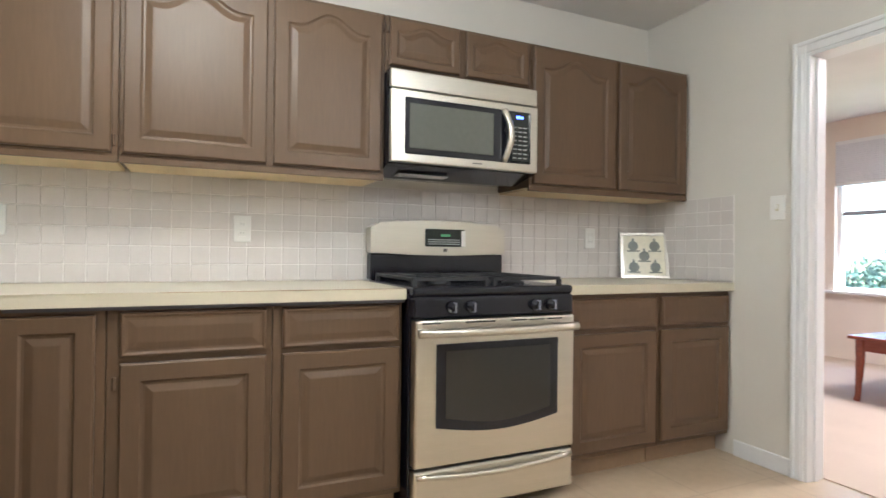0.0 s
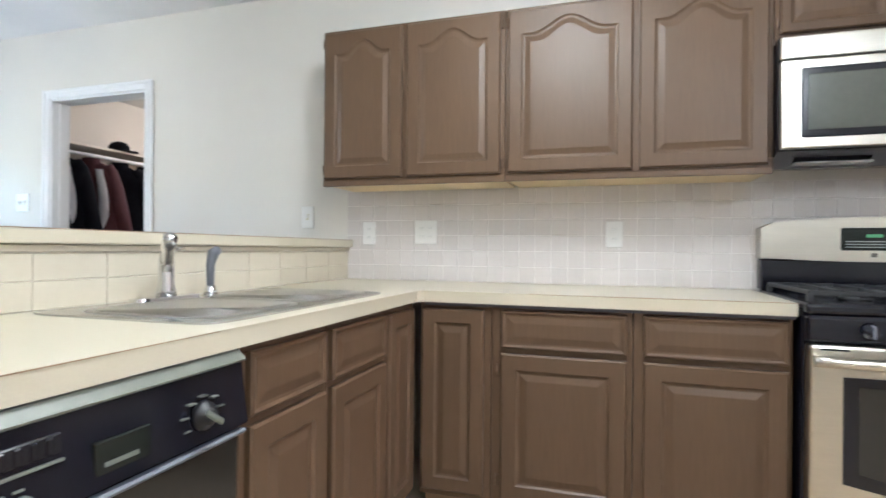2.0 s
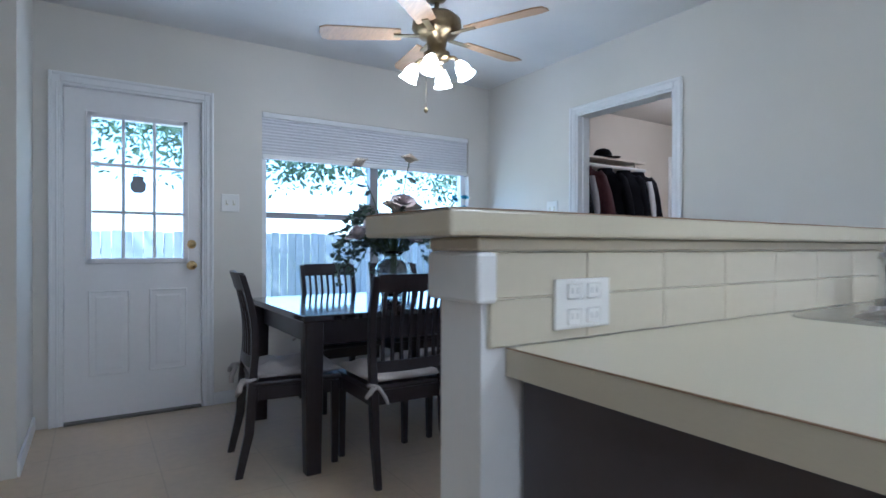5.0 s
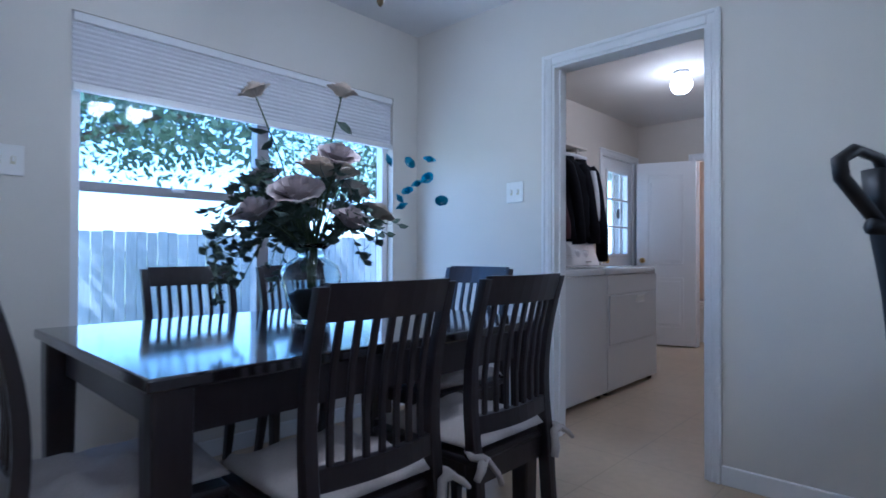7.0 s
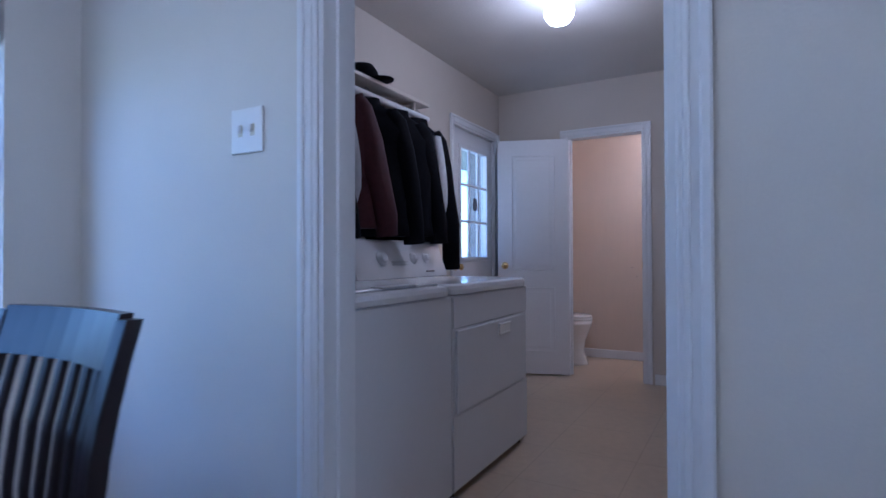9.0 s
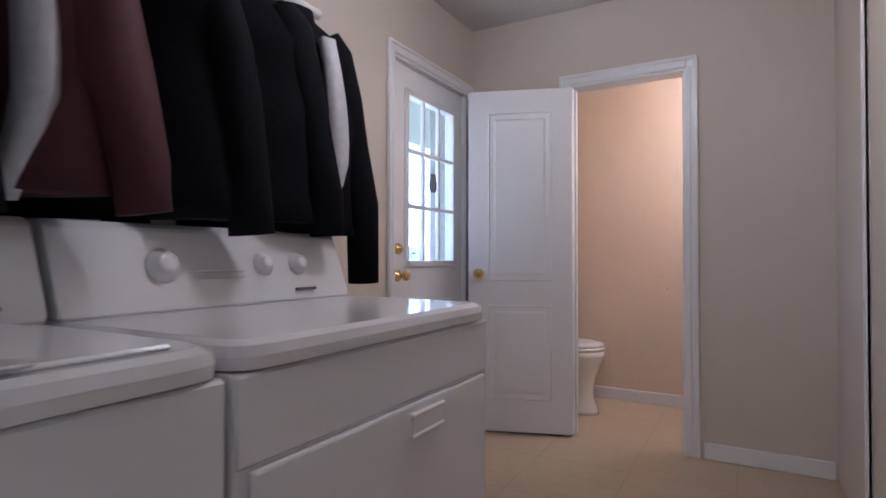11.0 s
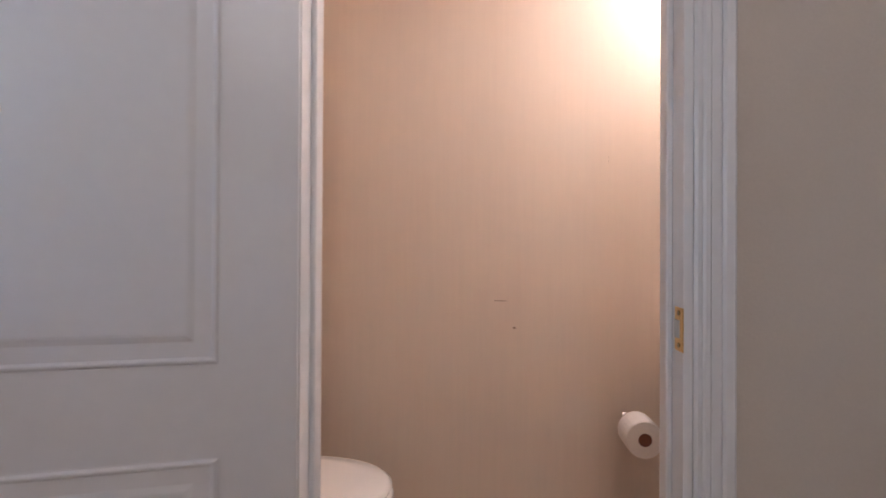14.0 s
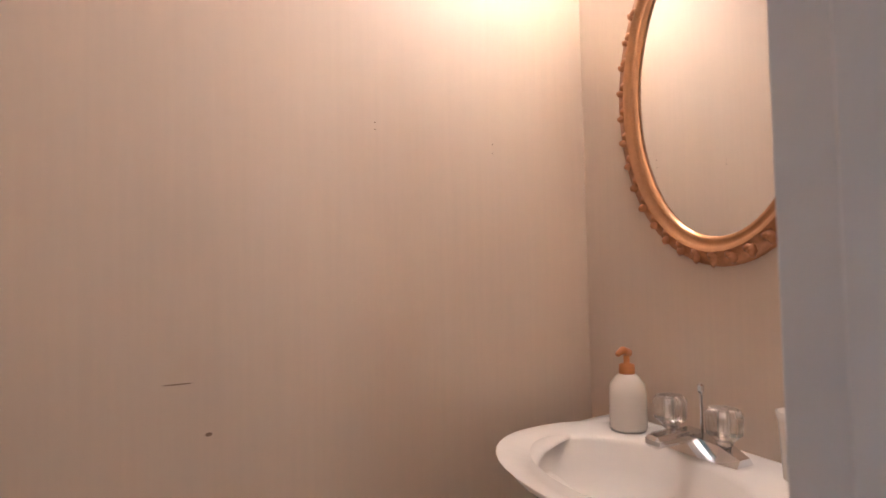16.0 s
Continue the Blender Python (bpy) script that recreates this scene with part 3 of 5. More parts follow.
place(part("dial_pointer", box(-0.026, 0.026, -0.008, 0, -0.006, 0.006, 0.003), M_STRIP, dw), pose(0.577, -0.062, 0.766, 0, 35, 0))
for k in range(7):
    a = radians(-30 + 40 * k)
    x, z = 0.575 + 0.046 * math.cos(a), 0.768 + 0.036 * math.sin(a)
    part("dial_mark", box(x - 0.008, x + 0.008, -0.0445, -0.034, z - 0.0012, z + 0.0012), M_STRIP, dw)
part("badge", box(0.37, 0.43, -0.0445, -0.034, 0.750, 0.757), M_STRIP, dw)
part("logo_patch", box(0.355, 0.455, -0.0425, -0.034, 0.738, 0.790, 0.002), M_DISPLAY, dw)

# range
st = thing("gas_range", "stainless steel gas range with black cooktop and oven door", "stove", (0, -0.36, 0))
part("body", box(-0.378, 0.378, -0.29, 0.335, 0.02, 0.905, 0.004), M_BLACK, st)
part("oven_door", box(-0.374, 0.374, -0.345, -0.291, 0.222, 0.795, 0.01, 2), M_STEEL, st, "brushed stainless oven door")
bm = bmesh.new()
n = 12
lo = [(-0.285 + 0.57 * k / n, 0.375 - 0.035 * math.sin(math.pi * k / n)) for k in range(n + 1)]
def plate(bm, low, high, y0, y1):
    pts = low + list(reversed(high))
    a = [bm.verts.new((x, y0, z)) for x, z in pts]
    b = [bm.verts.new((x, y1, z)) for x, z in pts]
    bridge(bm, [a, b])
    return bm
part("window_frame", plate(bm, lo, [(x, 0.70) for x, _ in lo], -0.3485, -0.344), M_BLACK, st, "black glass window border")
bm = bmesh.new()
lo2 = [(x * 0.86, z + 0.035) for x, z in lo]
part("window_pane", plate(bm, lo2, [(x, 0.672) for x, _ in lo2], -0.350, -0.348), M_DGLASS, st)
bm = tube(bmesh.new(), [(-0.37 + 0.74 * k / 14, -0.375 - 0.022 * math.sin(math.pi * k / 14), 0.748) for k in range(15)], 0.017, 12, flat=0.8)
for x in (-0.345, 0.345):
    bx(bm, x - 0.02, x + 0.02, -0.378, -0.34, 0.735, 0.762, 0.004)
part("door_handle", bm, M_STEEL, st, smooth=True)
for x in (-0.345, -0.16, -0.10, 0.05, 0.14, 0.23):
    part("vent_slot", box(x, x + 0.075, -0.347, -0.340, 0.779, 0.784), M_BLACK, st)
part("drawer", box(-0.374, 0.374, -0.34, -0.291, 0.045, 0.212, 0.012, 2), M_STEEL, st, "stainless storage drawer")
part("drawer_handle", tube(bmesh.new(), [(-0.36 + 0.72 * k / 12, -0.345 - 0.012 * math.sin(math.pi * k / 12), 0.190 - 0.016 * math.sin(math.pi * k / 12)) for k in range(13)], 0.012, 8), M_STEEL, st, smooth=True)
part("knob_panel", box(-0.376, 0.376, -0.335, -0.27, 0.798, 0.885, 0.012, 3), M_BLACK, st)
for x in (-0.215, -0.13, 0.175, 0.255):
    k = part("knob", lathe(bmesh.new(), [(0.026, 0), (0.024, -0.012), (0.019, -0.016), (0.017, -0.034), (0.012, -0.036)], axis="y"), M_BLACK, st, smooth=True)
    place(k, pose(x, -0.334, 0.842))
    part("grip", box(-0.004, 0.004, -0.04, -0.012, -0.02, 0.02, 0.002), M_GREYP, k)
part("cooktop", box(-0.378, 0.378, -0.33, 0.29, 0.885, 0.922, 0.012, 3), M_BLACK, st)
for sx in (-1, 1):
    bm = bmesh.new()
    cx = 0.185 * sx
    for y in (-0.26, -0.02, 0.22):
        bx(bm, cx - 0.17, cx + 0.17, y - 0.007, y + 0.007, 0.942, 0.957, 0.002)
    for x in (-0.165, -0.06, 0.06, 0.165):
        bx(bm, cx + x - 0.007, cx + x + 0.007, -0.265, 0.225, 0.943, 0.956, 0.002)
    for x in (-0.165, 0.165):
        for y in (-0.26, 0.22):
            bx(bm, cx + x - 0.009, cx + x + 0.009, y - 0.009, y + 0.009, 0.921, 0.946)
    part("grate", bm, M_IRON, st, "cast iron burner grate")
    for y in (-0.14, 0.11):
        part("burner_cap", lathe(bmesh.new(), [(0.05, 0.921), (0.05, 0.93), (0.036, 0.932), (0.036, 0.94), (0.03, 0.943)], (cx, y, 0), 18), M_IRON, st, smooth=True)
bm = bmesh.new()
low = [(-0.374 + 0.748 * k / 16, 1.055 - 0.012 * math.sin(math.pi * k / 16)) for k in range(17)]
high = [(x, 1.198 + 0.022 * math.sin(math.pi * k / 16) - (0.02 if k in (0, 16) else 0)) for k, (x, _) in enumerate(low)]
part("backguard", plate(bm, low, high, 0.262, 0.345), M_STEEL, st, "curved stainless backguard")
part("backguard_base", box(-0.37, 0.37, 0.275, 0.345, 0.92, 1.05, 0.006), M_BLACK, st)
part("display", box(-0.09, 0.13, 0.2585, 0.263, 1.088, 1.178, 0.004), M_DISPLAY, st)
part("display_digits", box(-0.005, 0.05, 0.2572, 0.259, 1.14, 1.152), M_GREENLED, st)
for r in range(3):
    part("touch_row", box(-0.075, 0.105, 0.2573, 0.259, 1.10 + 0.011 * r, 1.103 + 0.011 * r), M_PLASTICG, st)
part("sticker", box(0.112, 0.136, 0.2565, 0.2585, 1.09, 1.172), M_PLATE, st)
part("badge", box(0.012, 0.032, 0.259, 0.263, 1.062, 1.078), M_SLOT, st)

# microwave
mw = thing("over_range_microwave", "stainless steel microwave hung under a wall cabinet", "microwave", (0, -0.2, 1.43))
bm = bmesh.new()
prof = [(0.19, 0.438), (-0.165, 0.438), (-0.165, 0.02), (0.02, -0.02), (0.19, -0.005)]
ls = [[bm.verts.new((x, y, z)) for y, z in prof] for x in (-0.38, 0.38)]
bridge(bm, ls)
part("body", bm, M_BLACK, mw)
part("vent_panel", box(-0.379, 0.379, -0.19, -0.166, 0.352, 0.434, 0.004), M_STEEL, mw, "stainless top vent panel")
part("door", box(-0.379, 0.379, -0.198, -0.166, 0.024, 0.346, 0.006, 2), M_STEEL, mw)
part("window_border", box(-0.315, 0.335, -0.2015, -0.197, 0.062, 0.312, 0.004), M_BLACK, mw)
part("window_screen", box(-0.295, 0.128, -0.2035, -0.201, 0.088, 0.288, 0.003), M_MWGLASS, mw)
part("keypad", box(0.225, 0.325, -0.2035, -0.201, 0.07, 0.305, 0.003), M_DISPLAY, mw)
for i, x in enumerate((0.253, 0.263, 0.273, 0.283)):
    part("clock_digit", box(x, x + 0.006, -0.2046, -0.203, 0.278, 0.290), M_BLUELED, mw)
for r in range(8):
    for k in range(3):
        part("key", box(0.234 + 0.029 * k, 0.254 + 0.029 * k, -0.2043, -0.203, 0.085 + 0.021 * r, 0.090 + 0.021 * r), M_PLASTICG, mw)
part("handle", tube(bmesh.new(), [(0.185 + 0.018 * math.sin(math.pi * k / 12), -0.205 - 0.035 * math.sin(math.pi * k / 12), 0.065 + 0.245 * k / 12) for k in range(13)], [0.015] * 13, 12), M_STEEL, mw, "curved stainless handle", True)
part("grease_filter", box(-0.30, -0.05, -0.08, 0.1, -0.014, -0.008), M_PLASTICG, mw)
part("badge", box(0.02, 0.07, -0.1995, -0.197, 0.042, 0.048), M_SLOT, mw)

def plate_cover(kind, m, w=0.075, h=0.12, label=""):
    c = thing(kind, label or "white plastic plate fixed flat on the wall", "switch" if "switch" in kind else "outlet")
    part("plate", box(-w / 2, w / 2, -0.008, 0, -h / 2, h / 2, 0.003, 2), M_PLATE, c)
    n = max(1, int(w / 0.058))
    for i in range(n):
        x = (i - (n - 1) / 2) * 0.046
        if "switch" in kind:
            part("toggle", box(x - 0.005, x + 0.005, -0.018, -0.007, -0.006, 0.014, 0.002), M_PLATE, c)
            part("toggle_slot", box(x - 0.008, x + 0.008, -0.0088, -0.007, -0.016, 0.016), M_PICB, c)
        else:
            for z in (-0.021, 0.021):
                s = part("socket", box(x - 0.016, x + 0.016, -0.0098, -0.007, z - 0.014, z + 0.014, 0.003), M_PLATE, c)
                for d in (-0.006, 0.006):
                    part("slot", box(x + d - 0.0015, x + d + 0.0015, -0.0105, -0.009, z - 0.004, z + 0.006), M_PLASTICG, s)
    c.matrix_basis = m
    return c


TW = 0.0075
plate_cover("outlet", pose(-0.955, -TW, 1.155))
plate_cover("outlet", pose(-1.88, -TW, 1.165), 0.12)
plate_cover("outlet", pose(-2.20, -TW, 1.16))
plate_cover("outlet", pose(1.02, -TW, 1.155))
plate_cover("light_switch", pose(-2.58, -0.0005, 1.25))
plate_cover("light_switch", pose(-4.785, -0.0005, 1.37), 0.118)
plate_cover("light_switch", pose(XE - 0.0005, -0.87, 1.30, 0, 0, -90))
o2 = plate_cover("outlet", pose(-2.334 + TW, -2.3175, 0.976, 0, 0, 90), 0.128, 0.083, "wide white outlet plate on the tiled half wall")
plate_cover("light_switch", pose(XW + 0.0005, -2.225, 1.37, 0, 0, 90), 0.118)
plate_cover("light_switch", pose(XW + 0.0005, 2.475, 1.385, 0, 0, 90))

# print in a frame, leaning on the backsplash
pf = thing("framed_print", "small silver-framed print leaning against the tiles", "picture")
part("frame", bx(bx(bx(box(-0.135, 0.135, 0, 0.012, 0, 0.02, 0.003), -0.135, 0.135, 0, 0.012, 0.25, 0.27, 0.003), -0.135, -0.115, 0, 0.0115, 0.02, 0.25, 0.003), 0.115, 0.135, 0, 0.0115, 0.02, 0.25, 0.003), M_PICF, pf)
part("print", box(-0.116, 0.116, 0.004, 0.01, 0.018, 0.252), M_PICB, pf)
for x, z in ((-0.06, 0.19), (0.06, 0.19), (0, 0.13), (-0.06, 0.065), (0.06, 0.065)):
    bm = bmesh.new()
    lathe(bm, [(0.03, 0.003), (0.02, 0.0025)], (x, 0, z), 9, "y")
    bx(bm, x - 0.036, x + 0.036, 0.0022, 0.0032, z - 0.034, z - 0.026)
    bx(bm, x - 0.006, x + 0.006, 0.0024, 0.0034, z + 0.02, z + 0.045)
    part("printed_motif", bm, M_PICD, pf)
pf.matrix_basis = pose(1.336, -0.145, 0.918, -13, 0, -30) @ Matrix.Scale(1.06, 4)

# kitchen ceiling fixtures, added out of view above both lamps; square form assumed
kl = thing("ceiling_light", "assumed square white ceiling light with frosted diffuser, out of view", "light", (-1.2, -1.45, 2.5), group="kitchen ceiling lights")
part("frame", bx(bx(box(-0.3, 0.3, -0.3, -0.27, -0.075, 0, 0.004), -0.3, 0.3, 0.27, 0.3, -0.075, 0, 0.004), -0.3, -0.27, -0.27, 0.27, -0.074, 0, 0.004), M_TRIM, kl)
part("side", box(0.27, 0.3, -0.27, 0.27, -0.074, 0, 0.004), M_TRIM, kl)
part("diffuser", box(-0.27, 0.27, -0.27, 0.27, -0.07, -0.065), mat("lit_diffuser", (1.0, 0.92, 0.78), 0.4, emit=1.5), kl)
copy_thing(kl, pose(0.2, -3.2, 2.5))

# ---- living room seen through the door ----
lt = thing("coffee_table", "reddish cherry wood low table on the carpet", "table", (3.75, -0.75, 0.006))
part("tabletop", box(-0.5, 0.5, -0.55, 0.55, 0.455, 0.48, 0.006, 2), M_CHERRY, lt)
part("apron", box(-0.45, 0.45, -0.5, 0.5, 0.37, 0.455), M_CHERRY, lt)
for x in (-0.44, 0.44):
    for y in (-0.49, 0.49):
        part("leg", tube(bmesh.new(), [(x, y, 0.45), (x, y, 0.30), (x * 1.02, y * 1.02, 0.05), (x * 1.03, y * 1.03, 0)], [0.034, 0.03, 0.019, 0.022], 8), M_CHERRY, lt)


def window(name, x, y0, y1, z0, z1, out, halves, rail, shade, label):
    c = thing(name, label, "window", (x, (y0 + y1) / 2, z0))
    c["kind"] = "structure"
    o = (y0 + y1) / 2
    w = (y1 - y0) / 2
    h = z1 - z0
    for a, b in ((-w, -w + 0.045), (w - 0.045, w)):
        part("jamb", box(-0.03, 0.03, a, b, 0, h, 0.003), M_TRIM, c)
    part("head", box(-0.03, 0.03, -w + 0.045, w - 0.045, h - 0.045, h, 0.003), M_TRIM, c)
    part("sill", box(-0.05, 0.05, -w + 0.045, w - 0.045, 0, 0.035, 0.003), M_TRIM, c)
    ys = [-w + 0.045 + (2 * w - 0.09) * k / halves for k in range(halves + 1)]
    for k, (a, b) in enumerate(zip(ys, ys[1:])):
        if k:
            part("mullion", box(-0.035, 0.035, a - 0.035, a + 0.035, 0.035, h - 0.045, 0.003), M_ALU, c)
            a += 0.035
        if k < halves - 1:
            b -= 0.035
        part("meeting_rail", box(-0.022, 0.022, a, b, rail - z0 - 0.022, rail - z0 + 0.022, 0.003), M_ALU, c)
        for zz0, zz1 in ((0.035, rail - z0 - 0.022), (rail - z0 + 0.022, h - 0.045)):
            g = part("pane", box(-0.003, 0.003, a, b, zz0, zz1), M_GLASS, c)
            g.visible_shadow = False
        part("latch", box(0.022, 0.04, (a + b) / 2 - 0.03, (a + b) / 2 + 0.03, rail - z0 + 0.0, rail - z0 + 0.018, 0.004), M_TRIM, c)
    s = thing("cellular_shade", "pale grey pleated shade drawn partly down over the window", "blind", (x + out * 0.062, o, shade))
    bm = bmesh.new()
    n = int((z1 - shade - 0.05) / 0.011)
    pts = [((0.006 if k % 2 else -0.0), 0.02 + k * 0.011) for k in range(n + 1)]
    pts += [(xx - 0.022, zz) for xx, zz in reversed(pts)]
    bridge(bm, [[bm.verts.new((xx, yy, zz)) for xx, zz in pts] for yy in (-w + 0.006, w - 0.006)])
    part("pleats", bm, M_BLIND, s)
    part("bottom_rail", box(-0.018, 0.018, -w + 0.005, w - 0.005, -0.012, 0.02, 0.004), M_TRIM, s)
    part("head_rail", box(-0.022, 0.022, -w + 0.005, w - 0.005, z1 - shade - 0.04, z1 - shade - 0.002, 0.003), M_TRIM, s)
    return c


window("window_1", XW - 0.085, -2.01, -0.22, 0.56, 2.03, 1, 2, 1.30, 1.71, "white double window with grey mullion over the dining table")
window("window_2", 5.08, -0.65, 0.90, 0.71, 2.28, -1, 1, 1.52, 1.82, "white living room window with shade half down")
struct("window_sill", box(4.93, 5.02, -0.72, 0.97, 0.68, 0.71, 0.006), M_TRIM)

# ---- doors ----
def door_slab(name, label, w, h, glass, panels, m, knob_x, deadbolt, material):
    """Faces -y, local x from 0 to w; glass (x0, x1, z0, z1) is split three by three."""
    c = thing(name, label, "door")
    c["kind"] = "structure"
    bm = bmesh.new()
    if glass:
        gx0, gx1, gz0, gz1 = glass
        wall_grid(bm, "x", 0, 0.042, 0, w, 0.012, h, [glass])
    else:
        bx(bm, 0, w, 0, 0.035, 0.012, h, 0.002)
    part("slab", bm, material, c)
    for px0, px1, pz0, pz1, arch in panels:
        p = part("panel", panel(px1 - px0, pz1 - pz0, 0.004, 0.012, arch, relief=1.0), material, c)
        place(p, pose(px0, -0.0045, pz0))
    if glass:
        f = bmesh.new()
        for a in ((gx0 - 0.02, gx1 + 0.02, gz0 - 0.028, gz0 + 0.006), (gx0 - 0.02, gx1 + 0.02, gz1 - 0.006, gz1 + 0.028), (gx0 - 0.028, gx0 + 0.006, gz0 - 0.028, gz1 + 0.028), (gx1 - 0.006, gx1 + 0.028, gz0 - 0.028, gz1 + 0.028)):
            bx(f, a[0], a[1], -0.012, 0.05, a[2], a[3], 0.005)
        part("glazing_frame", f, material, c)
        for k in (1, 2):
            x = gx0 + (gx1 - gx0) * k / 3
            z = gz0 + (gz1 - gz0) * k / 3
            part("muntin", box(x - 0.010, x + 0.010, -0.006, 0.018, gz0 + 0.006, gz1 - 0.006, 0.004), material, c)
            part("muntin", box(gx0 + 0.006, gx1 - 0.006, -0.0075, 0.0195, z - 0.010, z + 0.010, 0.004), material, c)
        for i in range(3):
            for j in range(3):
                p = part("pane", box(gx0 + (gx1 - gx0) * i / 3, gx0 + (gx1 - gx0) * (i + 1) / 3, 0.022, 0.026, gz0 + (gz1 - gz0) * j / 3, gz0 + (gz1 - gz0) * (j + 1) / 3), M_GLASS, c)
                p.visible_shadow = False
    k = part("door_knob", lathe(bmesh.new(), [(0.031, 0), (0.030, -0.006), (0.013, -0.012), (0.012, -0.03), (0.024, -0.04), (0.028, -0.052), (0.022, -0.066), (0.008, -0.07)], axis="y"), M_BRASS, c, "polished brass knob", True)
    place(k, pose(knob_x, -0.001, 0.945))
    if deadbolt:
        d = part("deadbolt", lathe(bmesh.new(), [(0.030, 0), (0.028, -0.012), (0.014, -0.018), (0.012, -0.024)], axis="y"), M_BRASS, c, "round brass deadbolt", True)
        place(d, pose(knob_x, -0.001, 1.085))
        part("thumb_turn", box(-0.004, 0.004, -0.036, -0.02, -0.014, 0.014, 0.003), M_BRASS, d)
    c.matrix_basis = m
    return c


LOW = [(0.12, 0.345, 0.27, 0.80, 0), (0.45, 0.675, 0.27, 0.80, 0)]
pd = door_slab("door_1", "white half-glass patio door with nine panes, closed", 0.758, 2.03, (0.135, 0.655, 0.99, 1.87), LOW, pose(XW - 0.03, -3.164, 0, 0, 0, 90), 0.70, True, M_DOOR)
bd = door_slab("door_2", "white half-glass back door with nine panes and brass hardware, closed", 0.778, 2.06, (0.155, 0.655, 1.015, 1.915), LOW, pose(XW - 0.03, 2.716, 0, 0, 0, 90), 0.065, True, M_DOOR)
for y in (-2.90, 3.05):
    orn = thing("window_ornament", "small dark oval ornament hung on the door glass", "ornament", (XW - 0.018, -2.775 if y < 0 else 3.12, 1.46))
    bm = loft(bmesh.new(), [(0, 0, -0.05, 0.002, 0.022), (0, 0, -0.03, 0.004, 0.042), (0, 0, 0.01, 0.004, 0.045), (0, 0, 0.03, 0.004, 0.03), (0, 0, 0.05, 0.003, 0.034), (0, 0, 0.056, 0.002, 0.02)], 16)
    part("plaque", bm, M_GREYP, orn)
    part("hanger", tube(bmesh.new(), [(0, 0, 0.055), (0, 0, 0.1)], 0.002, 6), M_GREYP, orn)
struct("threshold", bx(box(XW - 0.13, XW + 0.02, -3.165, -2.405, 0, 0.014, 0.004), XW - 0.13, XW + 0.02, 2.716, 3.495, 0, 0.014, 0.004), M_SLOT)
ang = math.degrees(math.atan2(3.368 - 3.572, -5.525 + 4.945))
pw = door_slab("door_3", "white two-panel interior door standing open against the corner", 0.605, 2.035, None, [(0.115, 0.49, 0.90, 1.90, 0.0), (0.115, 0.49, 0.20, 0.76, 0.0)], Matrix.Identity(4), 0.06, False, M_DOOR)
pw.matrix_basis = pose(-5.525, 3.368, 0, 0, 0, ang + 180)

sk = thing("strike_plate", "brass strike plate on the white door jamb", "strike plate", (-4.3595, 3.602, 0.956))
part("plate", box(-0.0015, 0.0, -0.018, 0.018, -0.034, 0.034, 0.0005), M_BRASS, sk)
part("latch_hole", box(-0.0022, -0.001, -0.004, 0.0185, -0.014, 0.014), M_PLASTICG, sk)
for z in (-0.025, 0.025):
    part("screw", lathe(bmesh.new(), [(0.004, -0.0028), (0.004, -0.001)], (0, 0, z), 8, "x"), M_PEWTER, sk)

# ---- dining ----
tb = thing("dining_table", "glossy espresso dining table by the window", "table", (-4.66, -1.46, 0))
part("tabletop", box(-0.54, 0.54, -0.74, 0.74, 0.718, 0.75, 0.006, 2), M_TABLETOP, tb)
for x in (-0.46, 0.46):
    part("apron", box(x - 0.012, x + 0.012, -0.62, 0.62, 0.60, 0.718), M_ESPRESSO, tb)
for y in (-0.66, 0.66):
    part("apron", box(-0.42, 0.42, y - 0.012, y + 0.012, 0.60, 0.7175), M_ESPRESSO, tb)
for x in (-0.48, 0.48):
    for y in (-0.68, 0.68):
        part("leg", loft(bmesh.new(), [(x, y, 0, 0.036, 0.036), (x, y, 0.6, 0.045, 0.045), (x, y, 0.7175, 0.045, 0.045)], 16, 8), M_ESPRESSO, tb)


